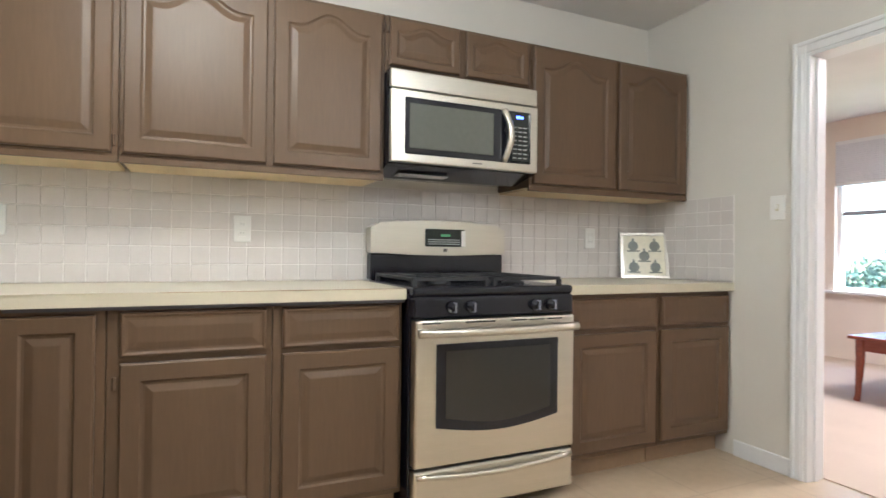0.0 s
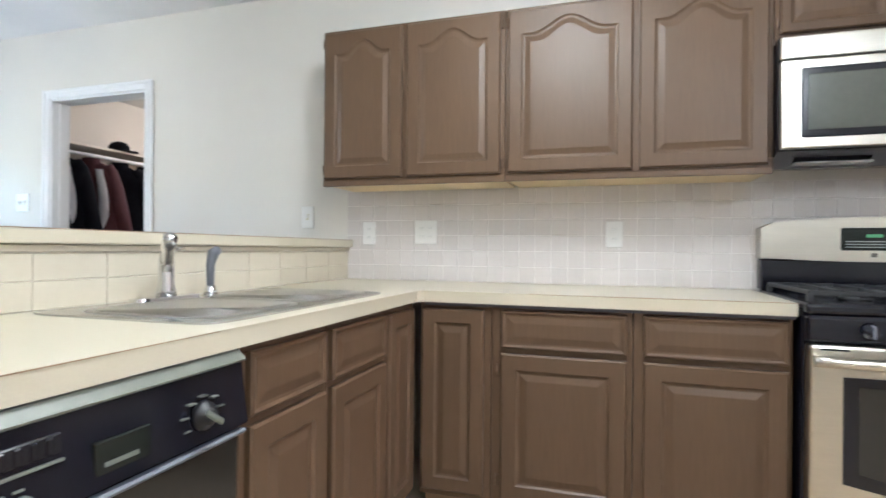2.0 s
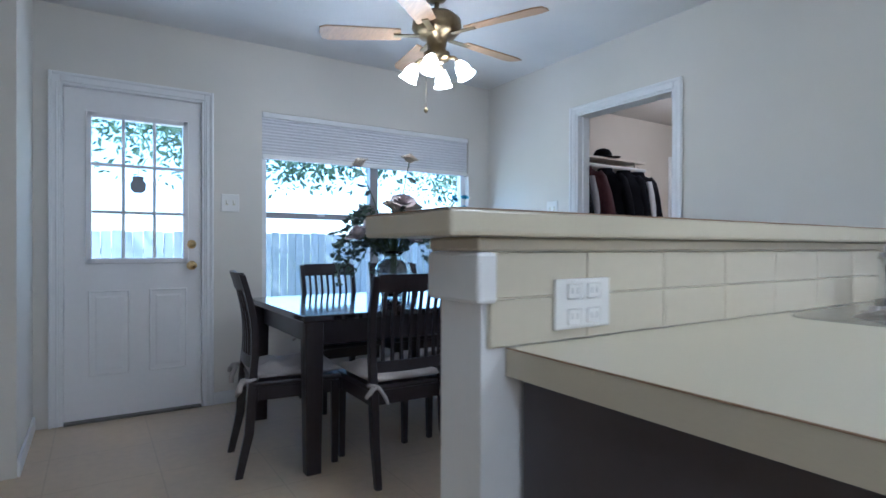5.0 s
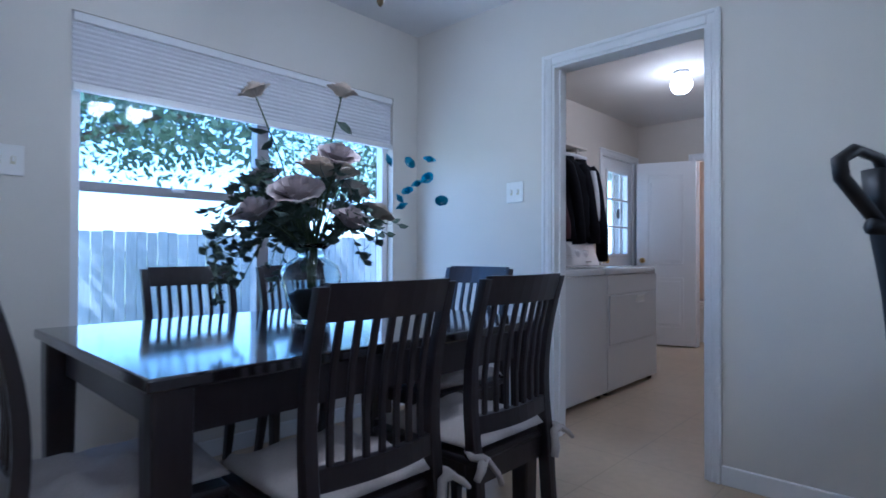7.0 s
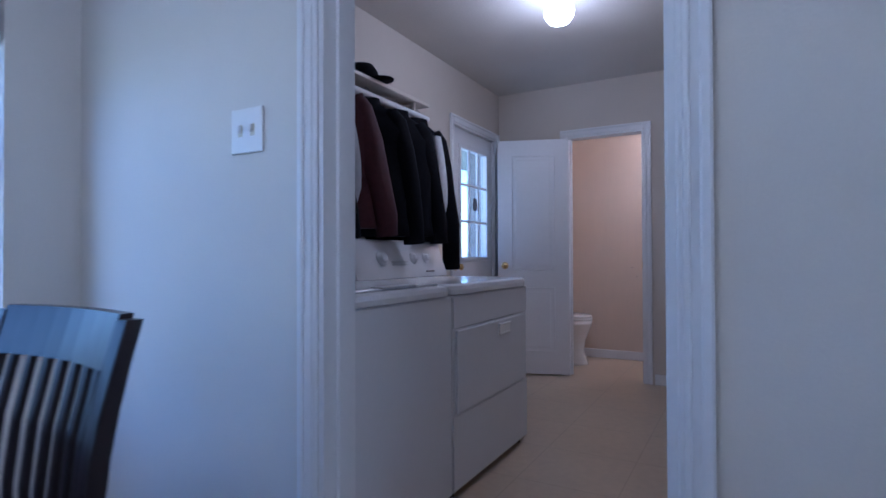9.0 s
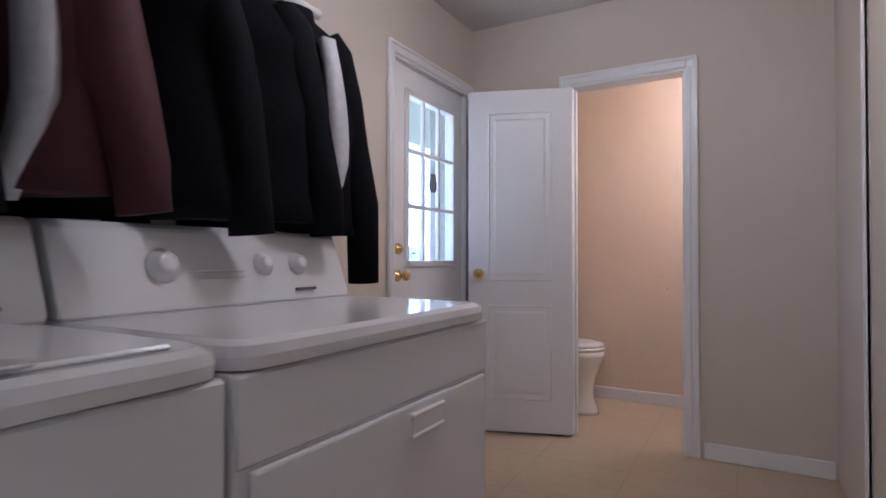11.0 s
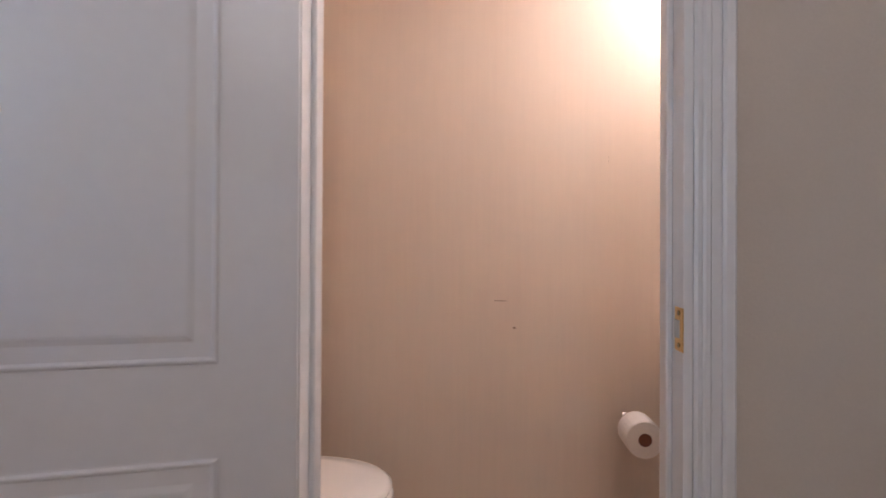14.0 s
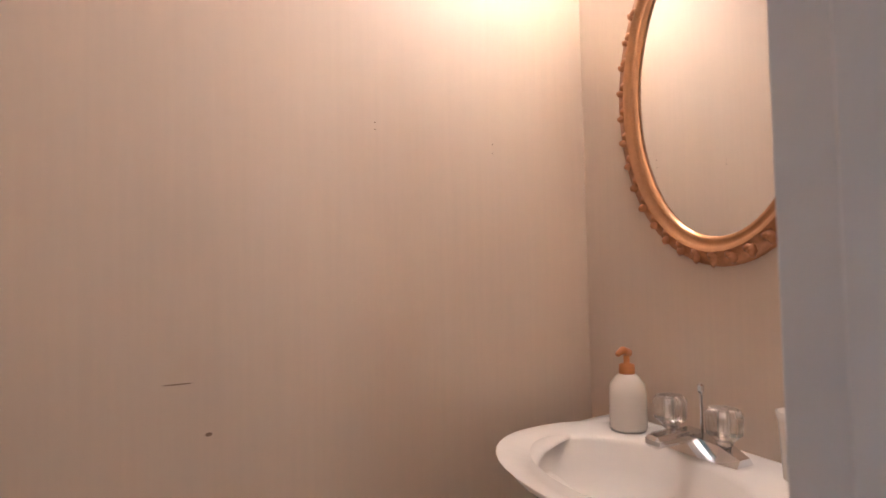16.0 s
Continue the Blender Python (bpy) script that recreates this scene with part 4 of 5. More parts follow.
def dining_chair():
    """Faces +y; the back stands at y = -0.21."""
    c = thing("dining_chair", "espresso slat-back dining chair with a tied beige cushion", "chair", group="chairs round the dining table")
    part("seat", box(-0.22, 0.22, -0.20, 0.22, 0.415, 0.44, 0.008, 2), M_ESPRESSO, c)
    bm = bmesh.new()
    for b in ((-0.2, 0.2, 0.175, 0.195), (-0.2, 0.2, -0.195, -0.175), (-0.205, -0.185, -0.175, 0.175), (0.185, 0.205, -0.175, 0.175)):
        bx(bm, *b, 0.35, 0.4145)
    part("seat_rail", bm, M_ESPRESSO, c)
    def back_y(z):
        s = max(0, (z - 0.42) / 0.53)
        return -0.205 - 0.045 * s ** 1.5 + 0.03 * math.sin(math.pi * s)
    for x in (-0.195, 0.195):
        part("leg", loft(bmesh.new(), [(x, 0.19, 0, 0.015, 0.015), (x, 0.19, 0.41, 0.021, 0.021)], 12, 8), M_ESPRESSO, c)
        rings = [(x * 1.02, -0.26, 0, 0.016, 0.017), (x, -0.215, 0.2, 0.02, 0.021), (x, -0.20, 0.41, 0.021, 0.022)]
        rings += [(x * (1 + 0.04 * k / 8), back_y(0.42 + 0.52 * k / 8), 0.42 + 0.52 * k / 8, 0.02 - 0.004 * k / 8, 0.018 - 0.004 * k / 8) for k in range(1, 9)]
        part("back_post", loft(bmesh.new(), rings, 12, 8), M_ESPRESSO, c)
    def rail(z0, z1):
        bm = bmesh.new()
        ls = []
        for k in range(9):
            x = -0.19 + 0.38 * k / 8
            d = -0.022 * math.sin(math.pi * k / 8)
            ls.append([bm.verts.new((x, back_y(z) + d + yy, z)) for z, yy in ((z0, -0.011), (z0, 0.011), (z1, 0.011), (z1, -0.011))])
        bridge(bm, ls)
        return bm
    part("top_rail", rail(0.865, 0.948), M_ESPRESSO, c)
    part("lower_rail", rail(0.50, 0.55), M_ESPRESSO, c)
    for i in range(7):
        x = -0.144 + 0.048 * i
        d = -0.022 * math.sin(math.pi * (x + 0.19) / 0.38)
        part("slat", loft(bmesh.new(), [(x, back_y(z) + d, z, 0.009, 0.006) for z in (0.545, 0.65, 0.76, 0.87)], 8, 6), M_ESPRESSO, c)
    bm = bmesh.new()
    n = 18
    g = [[], []]
    for s in (0, 1):
        for i in range(n + 1):
            row = []
            for j in range(n + 1):
                u, v = i / n * 2 - 1, j / n * 2 - 1
                edge = max(0.0, 1 - max(abs(u), abs(v)) ** 6)
                puff = 0.028 + 0.02 * math.cos(u * math.pi * 2) * math.cos(v * math.pi * 2) + 0.006 * math.sin(9 * u + 5 * v)
                row.append(bm.verts.new((0.215 * u * (1 - 0.04 * v * v), 0.215 * v + 0.01, 0.462 + (edge * puff if s else -edge * 0.02))))
            g[s].append(row)
    for s in (0, 1):
        for i in range(n):
            for j in range(n):
                bm.faces.new((g[s][i][j], g[s][i + 1][j], g[s][i + 1][j + 1], g[s][i][j + 1]))
    bmesh.ops.remove_doubles(bm, verts=bm.verts, dist=0.0008)
    part("cushion", bm, M_CUSHION, c, "tufted beige seat cushion", True)
    for x in (-0.2, 0.2):
        bm = tube(bmesh.new(), [(x, -0.18, 0.455), (x * 1.12, -0.215, 0.45), (x * 1.05, -0.245, 0.45), (x * 0.92, -0.24, 0.44), (x * 0.8, -0.26, 0.40), (x * 0.74, -0.262, 0.37)], [0.008, 0.009, 0.013, 0.009, 0.009, 0.008], 8, flat=1.5)
        tube(bm, [(x * 1.05, -0.245, 0.45), (x * 1.2, -0.26, 0.43), (x * 1.32, -0.262, 0.41)], [0.01, 0.009, 0.007], 8, flat=1.5)
        part("cushion_tie", bm, M_CUSHION, c, smooth=True)
    for o in c.children:
        for v in o.data.vertices:
            v.co.x *= 0.93
    return c


ch = dining_chair()
ch.matrix_basis = pose(-4.105, -1.24, 0, 0, 0, 90)
copy_thing(ch, pose(-4.105, -1.765, 0, 0, 0, 89))
copy_thing(ch, pose(-5.20, -1.59, 0, 0, 0, -90))
copy_thing(ch, pose(-5.20, -1.06, 0, 0, 0, -90))
copy_thing(ch, pose(-4.63, -0.77, 0, 0, 0, 180))
copy_thing(ch, pose(-4.45, -2.17, 0, 0, 0, -6))

# vase of silk flowers
vs = thing("glass_vase", "clear round glass vase standing on the dining table", "vase", (-4.665, -1.459, 0.75))
part("bowl", lathe(bmesh.new(), [(0.055, 0), (0.07, 0.005), (0.075, 0.06), (0.095, 0.12), (0.115, 0.17), (0.10, 0.215), (0.055, 0.245), (0.05, 0.27), (0.075, 0.295), (0.072, 0.296), (0.046, 0.268), (0.05, 0.246), (0.095, 0.213), (0.109, 0.17), (0.09, 0.122), (0.07, 0.062), (0.064, 0.03), (0.03, 0.026)], seg=32), M_VASE, vs, smooth=True)
part("pebble_fill", lathe(bmesh.new(), [(0.058, 0.031), (0.067, 0.06), (0.082, 0.11), (0.05, 0.125), (0.01, 0.128)], seg=16), M_IRON, vs, "dark pebbles in the vase", True)
rng = random.Random(7)
bq = thing("flower_bouquet", "loose bouquet of cream, mauve and blue silk flowers", "flowers", (-4.665, -1.459, 0.875))


def rose(r, seed):
    q = random.Random(seed)
    bm = bmesh.new()
    for layer in range(4):
        n = 5 + layer
        rad = r * (0.3 + 0.24 * layer)
        for k in range(n):
            a0 = 2 * math.pi * (k + 0.3 * layer) / n + q.uniform(-0.1, 0.1)
            g = []
            for i in range(4):
                row = []
                for j in range(5):
                    u, v = i / 3, j / 4 * 2 - 1
                    rr = rad * (0.35 + 0.65 * math.sin(u * 1.7)) + (0.12 * r * u * u * layer)
                    a = a0 + v * math.pi / n * 1.25
                    row.append(bm.verts.new((rr * math.cos(a), rr * math.sin(a), r * (-0.5 + 1.15 * u - 0.2 * layer * u * u - 0.12 * v * v) + q.uniform(-0.02, 0.02) * r)))
                g.append(row)
            for i in range(3):
                for j in range(4):
                    bm.faces.new((g[i][j], g[i + 1][j], g[i + 1][j + 1], g[i][j + 1]))
    return bm


heads = [(-0.02, -0.22, 0.70, 0.045, 0), (0.12, 0.05, 0.73, 0.045, 0), (0.10, -0.02, 0.45, 0.075, 0), (0.02, 0.10, 0.46, 0.07, 0), (-0.12, 0.06, 0.36, 0.06, 0),
         (0.22, -0.20, 0.34, 0.07, 1), (0.06, -0.26, 0.28, 0.065, 1), (0.20, 0.04, 0.26, 0.06, 1), (-0.15, -0.12, 0.42, 0.06, 1), (-0.05, 0.24, 0.40, 0.05, 0),
         (0.28, -0.08, 0.46, 0.055, 1), (-0.24, 0.10, 0.30, 0.055, 1), (0.10, 0.24, 0.30, 0.055, 0)]
leaves = bmesh.new()


def leaf(bm, p, d, ln, wd):
    d = Vector(d).normalized()
    s = d.cross(Vector((rng.uniform(-1, 1), rng.uniform(-1, 1), rng.uniform(0.2, 1)))).normalized()
    n = d.cross(s)
    p = Vector(p)
    mid = [p, p + d * ln * 0.35 + n * ln * 0.06, p + d * ln * 0.7 + n * ln * 0.04, p + d * ln - n * ln * 0.08]
    ws = (0, wd, wd * 0.8, 0)
    v0, v3 = bm.verts.new(mid[0]), bm.verts.new(mid[3])
    a = [bm.verts.new(mid[k] + s * ws[k] + n * 0.2 * wd) for k in (1, 2)]
    b = [bm.verts.new(mid[k] - s * ws[k] + n * 0.2 * wd) for k in (1, 2)]
    m = [bm.verts.new(mid[k]) for k in (1, 2)]
    bm.faces.new((v0, a[0], m[0])), bm.faces.new((v0, m[0], b[0]))
    bm.faces.new((a[0], a[1], m[1], m[0])), bm.faces.new((m[0], m[1], b[1], b[0]))
    bm.faces.new((a[1], v3, m[1])), bm.faces.new((m[1], v3, b[1]))


for i, (x, y, z, r, kind) in enumerate(heads):
    tip = Vector((x, y, z))
    pts = [Vector((x * 0.03, y * 0.03, -0.08)), Vector((x * 0.08, y * 0.08, 0.15)), Vector((x * 0.55, y * 0.55, z * 0.6 + 0.05)), tip - Vector((x, y, 1)).normalized() * r * 0.4]
    part("stem", tube(bmesh.new(), pts, [0.004, 0.004, 0.0035, 0.003], 6), M_STEM, bq)
    fl = part("rose", rose(r * 0.95, i), M_MAUVE if kind else M_ROSE, bq, "", True)
    fl.matrix_basis = Matrix.Translation(tip) @ Vector((x, y, 0.45)).to_track_quat("Z", "Y").to_matrix().to_4x4()
    for k in range(10 if i > 1 else 2):
        q = pts[2].lerp(pts[3], rng.random())
        leaf(leaves, q, (x + rng.uniform(-0.5, 0.5), y + rng.uniform(-0.5, 0.5), rng.uniform(-0.3, 0.7)), rng.uniform(0.05, 0.09), rng.uniform(0.013, 0.022))
for k in range(34):
    a = rng.uniform(0, 6.28)
    R = rng.uniform(0.18, 0.42)
    z = rng.uniform(0.12, 0.42)
    tip = Vector((R * math.cos(a), R * math.sin(a), z))
    base = Vector((tip.x * 0.08, tip.y * 0.08, 0.15))
    mid = Vector((tip.x * 0.5, tip.y * 0.5, z * 0.75 + 0.14))
    if k % 4 == 0:
        tip.z -= 0.16
    pts = [base, mid, tip]
    part("stem", tube(bmesh.new(), pts, [0.003, 0.0025, 0.0015], 5), M_STEM, bq)
    for j in range(22):
        s = rng.random()
        p = base.lerp(mid, s) if j % 3 == 0 else mid.lerp(tip, s)
        leaf(leaves, p, (math.cos(a) + rng.uniform(-1, 1), math.sin(a) + rng.uniform(-1, 1), rng.uniform(-0.8, 0.6)), rng.uniform(0.03, 0.06), rng.uniform(0.009, 0.018))
for vx, vy, vz in ((-0.26, -0.22, 0.36), (-0.18, -0.20, 0.34), (0.05, -0.36, 0.30)):
    pts = [Vector((vx * 0.1, vy * 0.1, 0.16)), Vector((vx * 0.6, vy * 0.6, vz)), Vector((vx, vy, vz - 0.06)), Vector((vx * 1.08, vy * 1.08, vz - 0.20)), Vector((vx * 1.05, vy * 1.05, vz - 0.32))]
    part("stem", tube(bmesh.new(), pts, [0.003, 0.0025, 0.002, 0.002, 0.0015], 5), M_STEM, bq)
    for j in range(34):
        p = pts[2].lerp(pts[3], rng.random()) if j % 2 else pts[3].lerp(pts[4], rng.random())
        leaf(leaves, p, (rng.uniform(-1, 1), rng.uniform(-1, 1), rng.uniform(-1, 0.2)), rng.uniform(0.025, 0.045), rng.uniform(0.009, 0.015))
part("foliage", leaves, M_LEAF, bq, "grey-green silk leaves")
for k in range(9):
    p = Vector((0.16 + rng.uniform(-0.06, 0.12), 0.30 + rng.uniform(-0.08, 0.12), 0.42 + rng.uniform(-0.12, 0.09)))
    fl = part("blossom", rose(0.019, 40 + k), M_BLUEF, bq, "", True)
    fl.matrix_basis = Matrix.Translation(p) @ pose(0, 0, 0, rng.uniform(-60, 60), rng.uniform(-60, 60), 0)

# ceiling fan with four lights
fn = thing("ceiling_fan", "brass ceiling fan with oak blades and lit tulip shades", "fan", (FAN[0], FAN[1], 2.5))
part("canopy", lathe(bmesh.new(), [(0.07, 0), (0.07, -0.02), (0.045, -0.05), (0.018, -0.06)], seg=24), M_PEWTER, fn, smooth=True)
part("downrod", lathe(bmesh.new(), [(0.013, -0.05), (0.013, -0.13)], seg=12), M_PEWTER, fn)
part("motor", lathe(bmesh.new(), [(0.03, -0.11), (0.10, -0.13), (0.135, -0.16), (0.14, -0.21), (0.11, -0.245), (0.06, -0.26), (0.05, -0.33), (0.075, -0.345), (0.07, -0.38), (0.03, -0.40)], seg=28), M_PEWTER, fn, smooth=True)
for k in range(5):
    a = radians(25 + 72 * k)
    R = Matrix.Rotation(a, 4, "Z")
    bm = bmesh.new()
    bx(bm, 0.10, 0.24, -0.018, 0.018, -0.252, -0.246)
    for v in bm.verts:
        v.co = R @ v.co
    part("blade_bracket", bm, M_PEWTER, fn)
    bm = bmesh.new()
    outl = [(0.20, -0.05), (0.60, -0.068), (0.645, -0.05), (0.65, 0), (0.645, 0.05), (0.60, 0.068), (0.20, 0.05)]
    ls = [[bm.verts.new((x, y, z + y * 0.2)) for x, y in outl] for z in (-0.245, -0.238)]
    bridge(bm, ls)
    for v in bm.verts:
        v.co = R @ v.co
    part("blade", bm, M_BLADE, fn, "oak veneer fan blade")
for k in range(4):
    a = radians(45 + 90 * k)
    d = Vector((math.cos(a), math.sin(a), 0))
    part("light_arm", tube(bmesh.new(), [d * 0.05 + Vector((0, 0, -0.365)), d * 0.10 + Vector((0, 0, -0.375)), d * 0.125 + Vector((0, 0, -0.40))], 0.011, 8), M_PEWTER, fn, smooth=True)
    bm = lathe(bmesh.new(), [(0.022, 0), (0.034, -0.02), (0.048, -0.055), (0.05, -0.085), (0.064, -0.11), (0.060, -0.108), (0.045, -0.085)], seg=20, cap=False)
    s = part("shade", bm, mat("tulip_glass", (1.0, 0.90, 0.74), 0.4, emit=4.0), fn, "lit frosted tulip shade", True)
    s.matrix_basis = Matrix.Translation(d * 0.125 + Vector((0, 0, -0.40))) @ (Vector((0, 0, 1)).rotation_difference(Vector((-d.x * 0.55, -d.y * 0.55, 1)).normalized())).to_matrix().to_4x4() @ Matrix.Scale(0.86, 4)
part("pull_chain", tube(bmesh.new(), [(-0.016, -0.06, -0.36), (-0.016, -0.06, -0.66)], 0.0012, 5), M_PEWTER, fn)
part("chain_fob", lathe(bmesh.new(), [(0.004, -0.65), (0.012, -0.662), (0.012, -0.672), (0.004, -0.684)], (-0.016, -0.06, 0), 12), M_PEWTER, fn, smooth=True)

# exercise machine against the wall
el = thing("exercise_machine", "black upright exercise machine with looped handle by the half wall", "exercise machine", (-2.98, -1.55, 0))
el.matrix_basis = pose(-2.98, -1.55, 0, 0, 0, 43)
part("base_beam", box(0.02, 0.42, -0.03, 0.03, 0.03, 0.09, 0.012, 2), M_RUBBER, el)
for x in (0.04, 0.40):
    part("foot", tube(bmesh.new(), [(x, -0.16, 0.028), (x, 0.16, 0.028)], 0.028, 12), M_RUBBER, el, smooth=True)
part("frame_post", tube(bmesh.new(), [(0.20, 0, 0.06), (0.20, 0, 0.45), (0.13, 0, 0.62), (0.03, 0, 0.69)], [0.03, 0.028, 0.03, 0.03], 12), M_RUBBER, el, smooth=True)
part("column", loft(bmesh.new(), [(0.02, 0, 0.67, 0.026, 0.022), (0.015, 0, 0.80, 0.022, 0.022), (0.0, 0, 0.95, 0.024, 0.022), (-0.02, 0, 1.08, 0.028, 0.025), (-0.03, 0, 1.135, 0.022, 0.025)], 20, 3), M_RUBBER, el, smooth=True)
part("grey_collar", loft(bmesh.new(), [(0.03, 0, 0.66, 0.036, 0.032), (0.028, 0, 0.70, 0.033, 0.03)], 20, 3), M_GREYP, el)
part("loop_handle", tube(bmesh.new(), [(-0.015, 0, 1.03), (-0.06, -0.01, 1.075), (-0.105, -0.02, 1.12), (-0.108, -0.02, 1.145), (-0.085, -0.02, 1.16), (-0.045, -0.01, 1.15), (-0.015, 0, 1.11)], 0.008, 12, flat=1.6), M_RUBBER, el, smooth=True)
part("grip_bar", tube(bmesh.new(), [(-0.065, -0.02, 1.05), (0.0, -0.02, 1.045), (0.09, -0.02, 1.04)], [0.012, 0.011, 0.010], 12), M_RUBBER, el, smooth=True)
part("console", box(0.0, 0.07, -0.04, 0.04, 1.07, 1.12, 0.008, 2), M_GREYP, el)

# ---- laundry ----
def machine(name, label, y0, y1, dryer):
    c = thing(name, label, "dryer" if dryer else "washer", (-5.05, (y0 + y1) / 2, 0), group="laundry machines")
    w = (y1 - y0) / 2 - 0.004
    part("cabinet", box(-0.35, 0.34, -w, w, 0.03, 0.865, 0.008, 2), M_APPL, c)
    bm = bmesh.new()
    loft(bm, [(0, 0, 0.868, 0.352, w), (0, 0, 0.888, 0.354, w + 0.002), (0, 0, 0.905, 0.35, w - 0.002), (0.0, 0, 0.913, 0.335, w - 0.016)], 48, 14)
    part("top", bm, M_APPL, c)
    bm = bmesh.new()
    prof = [(-0.36, 0.913), (-0.16, 0.913), (-0.165, 0.93), (-0.225, 1.105), (-0.25, 1.12), (-0.36, 1.12)]
    bridge(bm, [[bm.verts.new((x, y, z)) for x, z in prof] for y in (-w + 0.004, w - 0.004)])
    bmesh.ops.bevel(bm, geom=[e for e in bm.edges], offset=0.006, segments=1, affect="EDGES")
    con = part("console", bm, M_APPL, c)
    for y, r in ((-0.20, 0.030), (0.10, 0.022), (0.23, 0.022)):
        k = part("knob", lathe(bmesh.new(), [(r + 0.012, 0), (r + 0.012, 0.002), (r, 0.003), (r * 0.9, 0.022), (r * 0.4, 0.024)], seg=18), M_APPL, c, smooth=True)
        k.matrix_basis = Matrix.Translation((-0.193, y, 1.02)) @ pose(0, 0, 0, 0, 71, 0)
    part("printed_scale", bx(box(-0.187, -0.176, -0.12, 0.02, 1.0, 1.004), -0.183, -0.172, -0.12, 0.02, 0.985, 0.988), M_PLASTICG, c)
    part("badge", box(-0.167, -0.160, 0.2, 0.28, 0.942, 0.950), M_SLOT, c)
    if dryer:
        part("door", box(0.338, 0.352, -w + 0.03, w - 0.03, 0.36, 0.715, 0.006, 2), M_APPL, c)
        part("upper_front", box(0.338, 0.346, -w + 0.004, w - 0.004, 0.722, 0.862, 0.004), M_APPL, c)
        part("lower_front", box(0.338, 0.346, -w + 0.004, w - 0.004, 0.035, 0.353, 0.004), M_APPL, c)
        part("pull", bx(bx(box(0.352, 0.364, 0.02, 0.16, 0.688, 0.698, 0.003), 0.352, 0.364, 0.02, 0.16, 0.642, 0.652, 0.003), 0.352, 0.36, 0.025, 0.155, 0.652, 0.688), M_PLATE, c)
    else:
        part("front", box(0.338, 0.346, -w + 0.003, w - 0.003, 0.035, 0.862, 0.004), M_APPL, c)
        part("lid", box(-0.14, 0.32, -w + 0.07, w - 0.07, 0.912, 0.922, 0.004), M_APPL, c)
        part("lid_handle", box(0.28, 0.335, -0.12, 0.12, 0.921, 0.926, 0.002), M_PLASTICG, c)
    for x in (-0.3, 0.3):
        for y in (-w + 0.05, w - 0.05):
            part("foot", lathe(bmesh.new(), [(0.02, 0), (0.02, 0.031)], (x, y, 0), 10), M_RUBBER, c)
    return c


machine("washing_machine", "white top-load washing machine beside the dryer", 0.27, 0.995, False)
machine("clothes_dryer", "white front-load dryer with drop door beside the washer", 0.998, 1.88, True)

sh = thing("hanging_shelf", "pale wooden wall shelf with a white clothes rod", "shelf", (XW, 1.0, 1.94))
part("board", box(0.003, 0.30, -0.86, 0.84, 0, 0.02, 0.003), M_WOODW, sh)
part("ledger", box(0.001, 0.02, -0.86, 1.30, -0.09, -0.002, 0.003), M_WOODW, sh)
part("rod", tube(bmesh.new(), [(0.27, -0.86, -0.065), (0.27, 0.86, -0.065)], 0.017, 12), M_TRIM, sh, smooth=True)
for y in (-0.5, 0.7):
    part("bracket", bx(bx(box(0.02, 0.28, y - 0.008, y + 0.008, -0.02, 0, 0.002), 0.262, 0.278, y - 0.008, y + 0.008, -0.085, -0.02), 0.02, 0.03, y - 0.008, y + 0.008, -0.2, -0.02), M_WOODW, sh)
cp = thing("dark_cap", "dark cloth cap lying on the laundry shelf", "hat", (-5.42, 1.30, 1.961))
bm = bmesh.new()
loft(bm, [(0, 0, 0, 0.10, 0.085), (0, 0, 0.05, 0.098, 0.083), (0, 0, 0.09, 0.07, 0.06), (0, 0, 0.105, 0.02, 0.02)], 20)
loft(bm, [(0.10, 0.02, 0.0, 0.09, 0.07), (0.10, 0.02, 0.006, 0.09, 0.07)], 16)
part("crown_and_brim", bm, M_NAVY, cp, smooth=True)


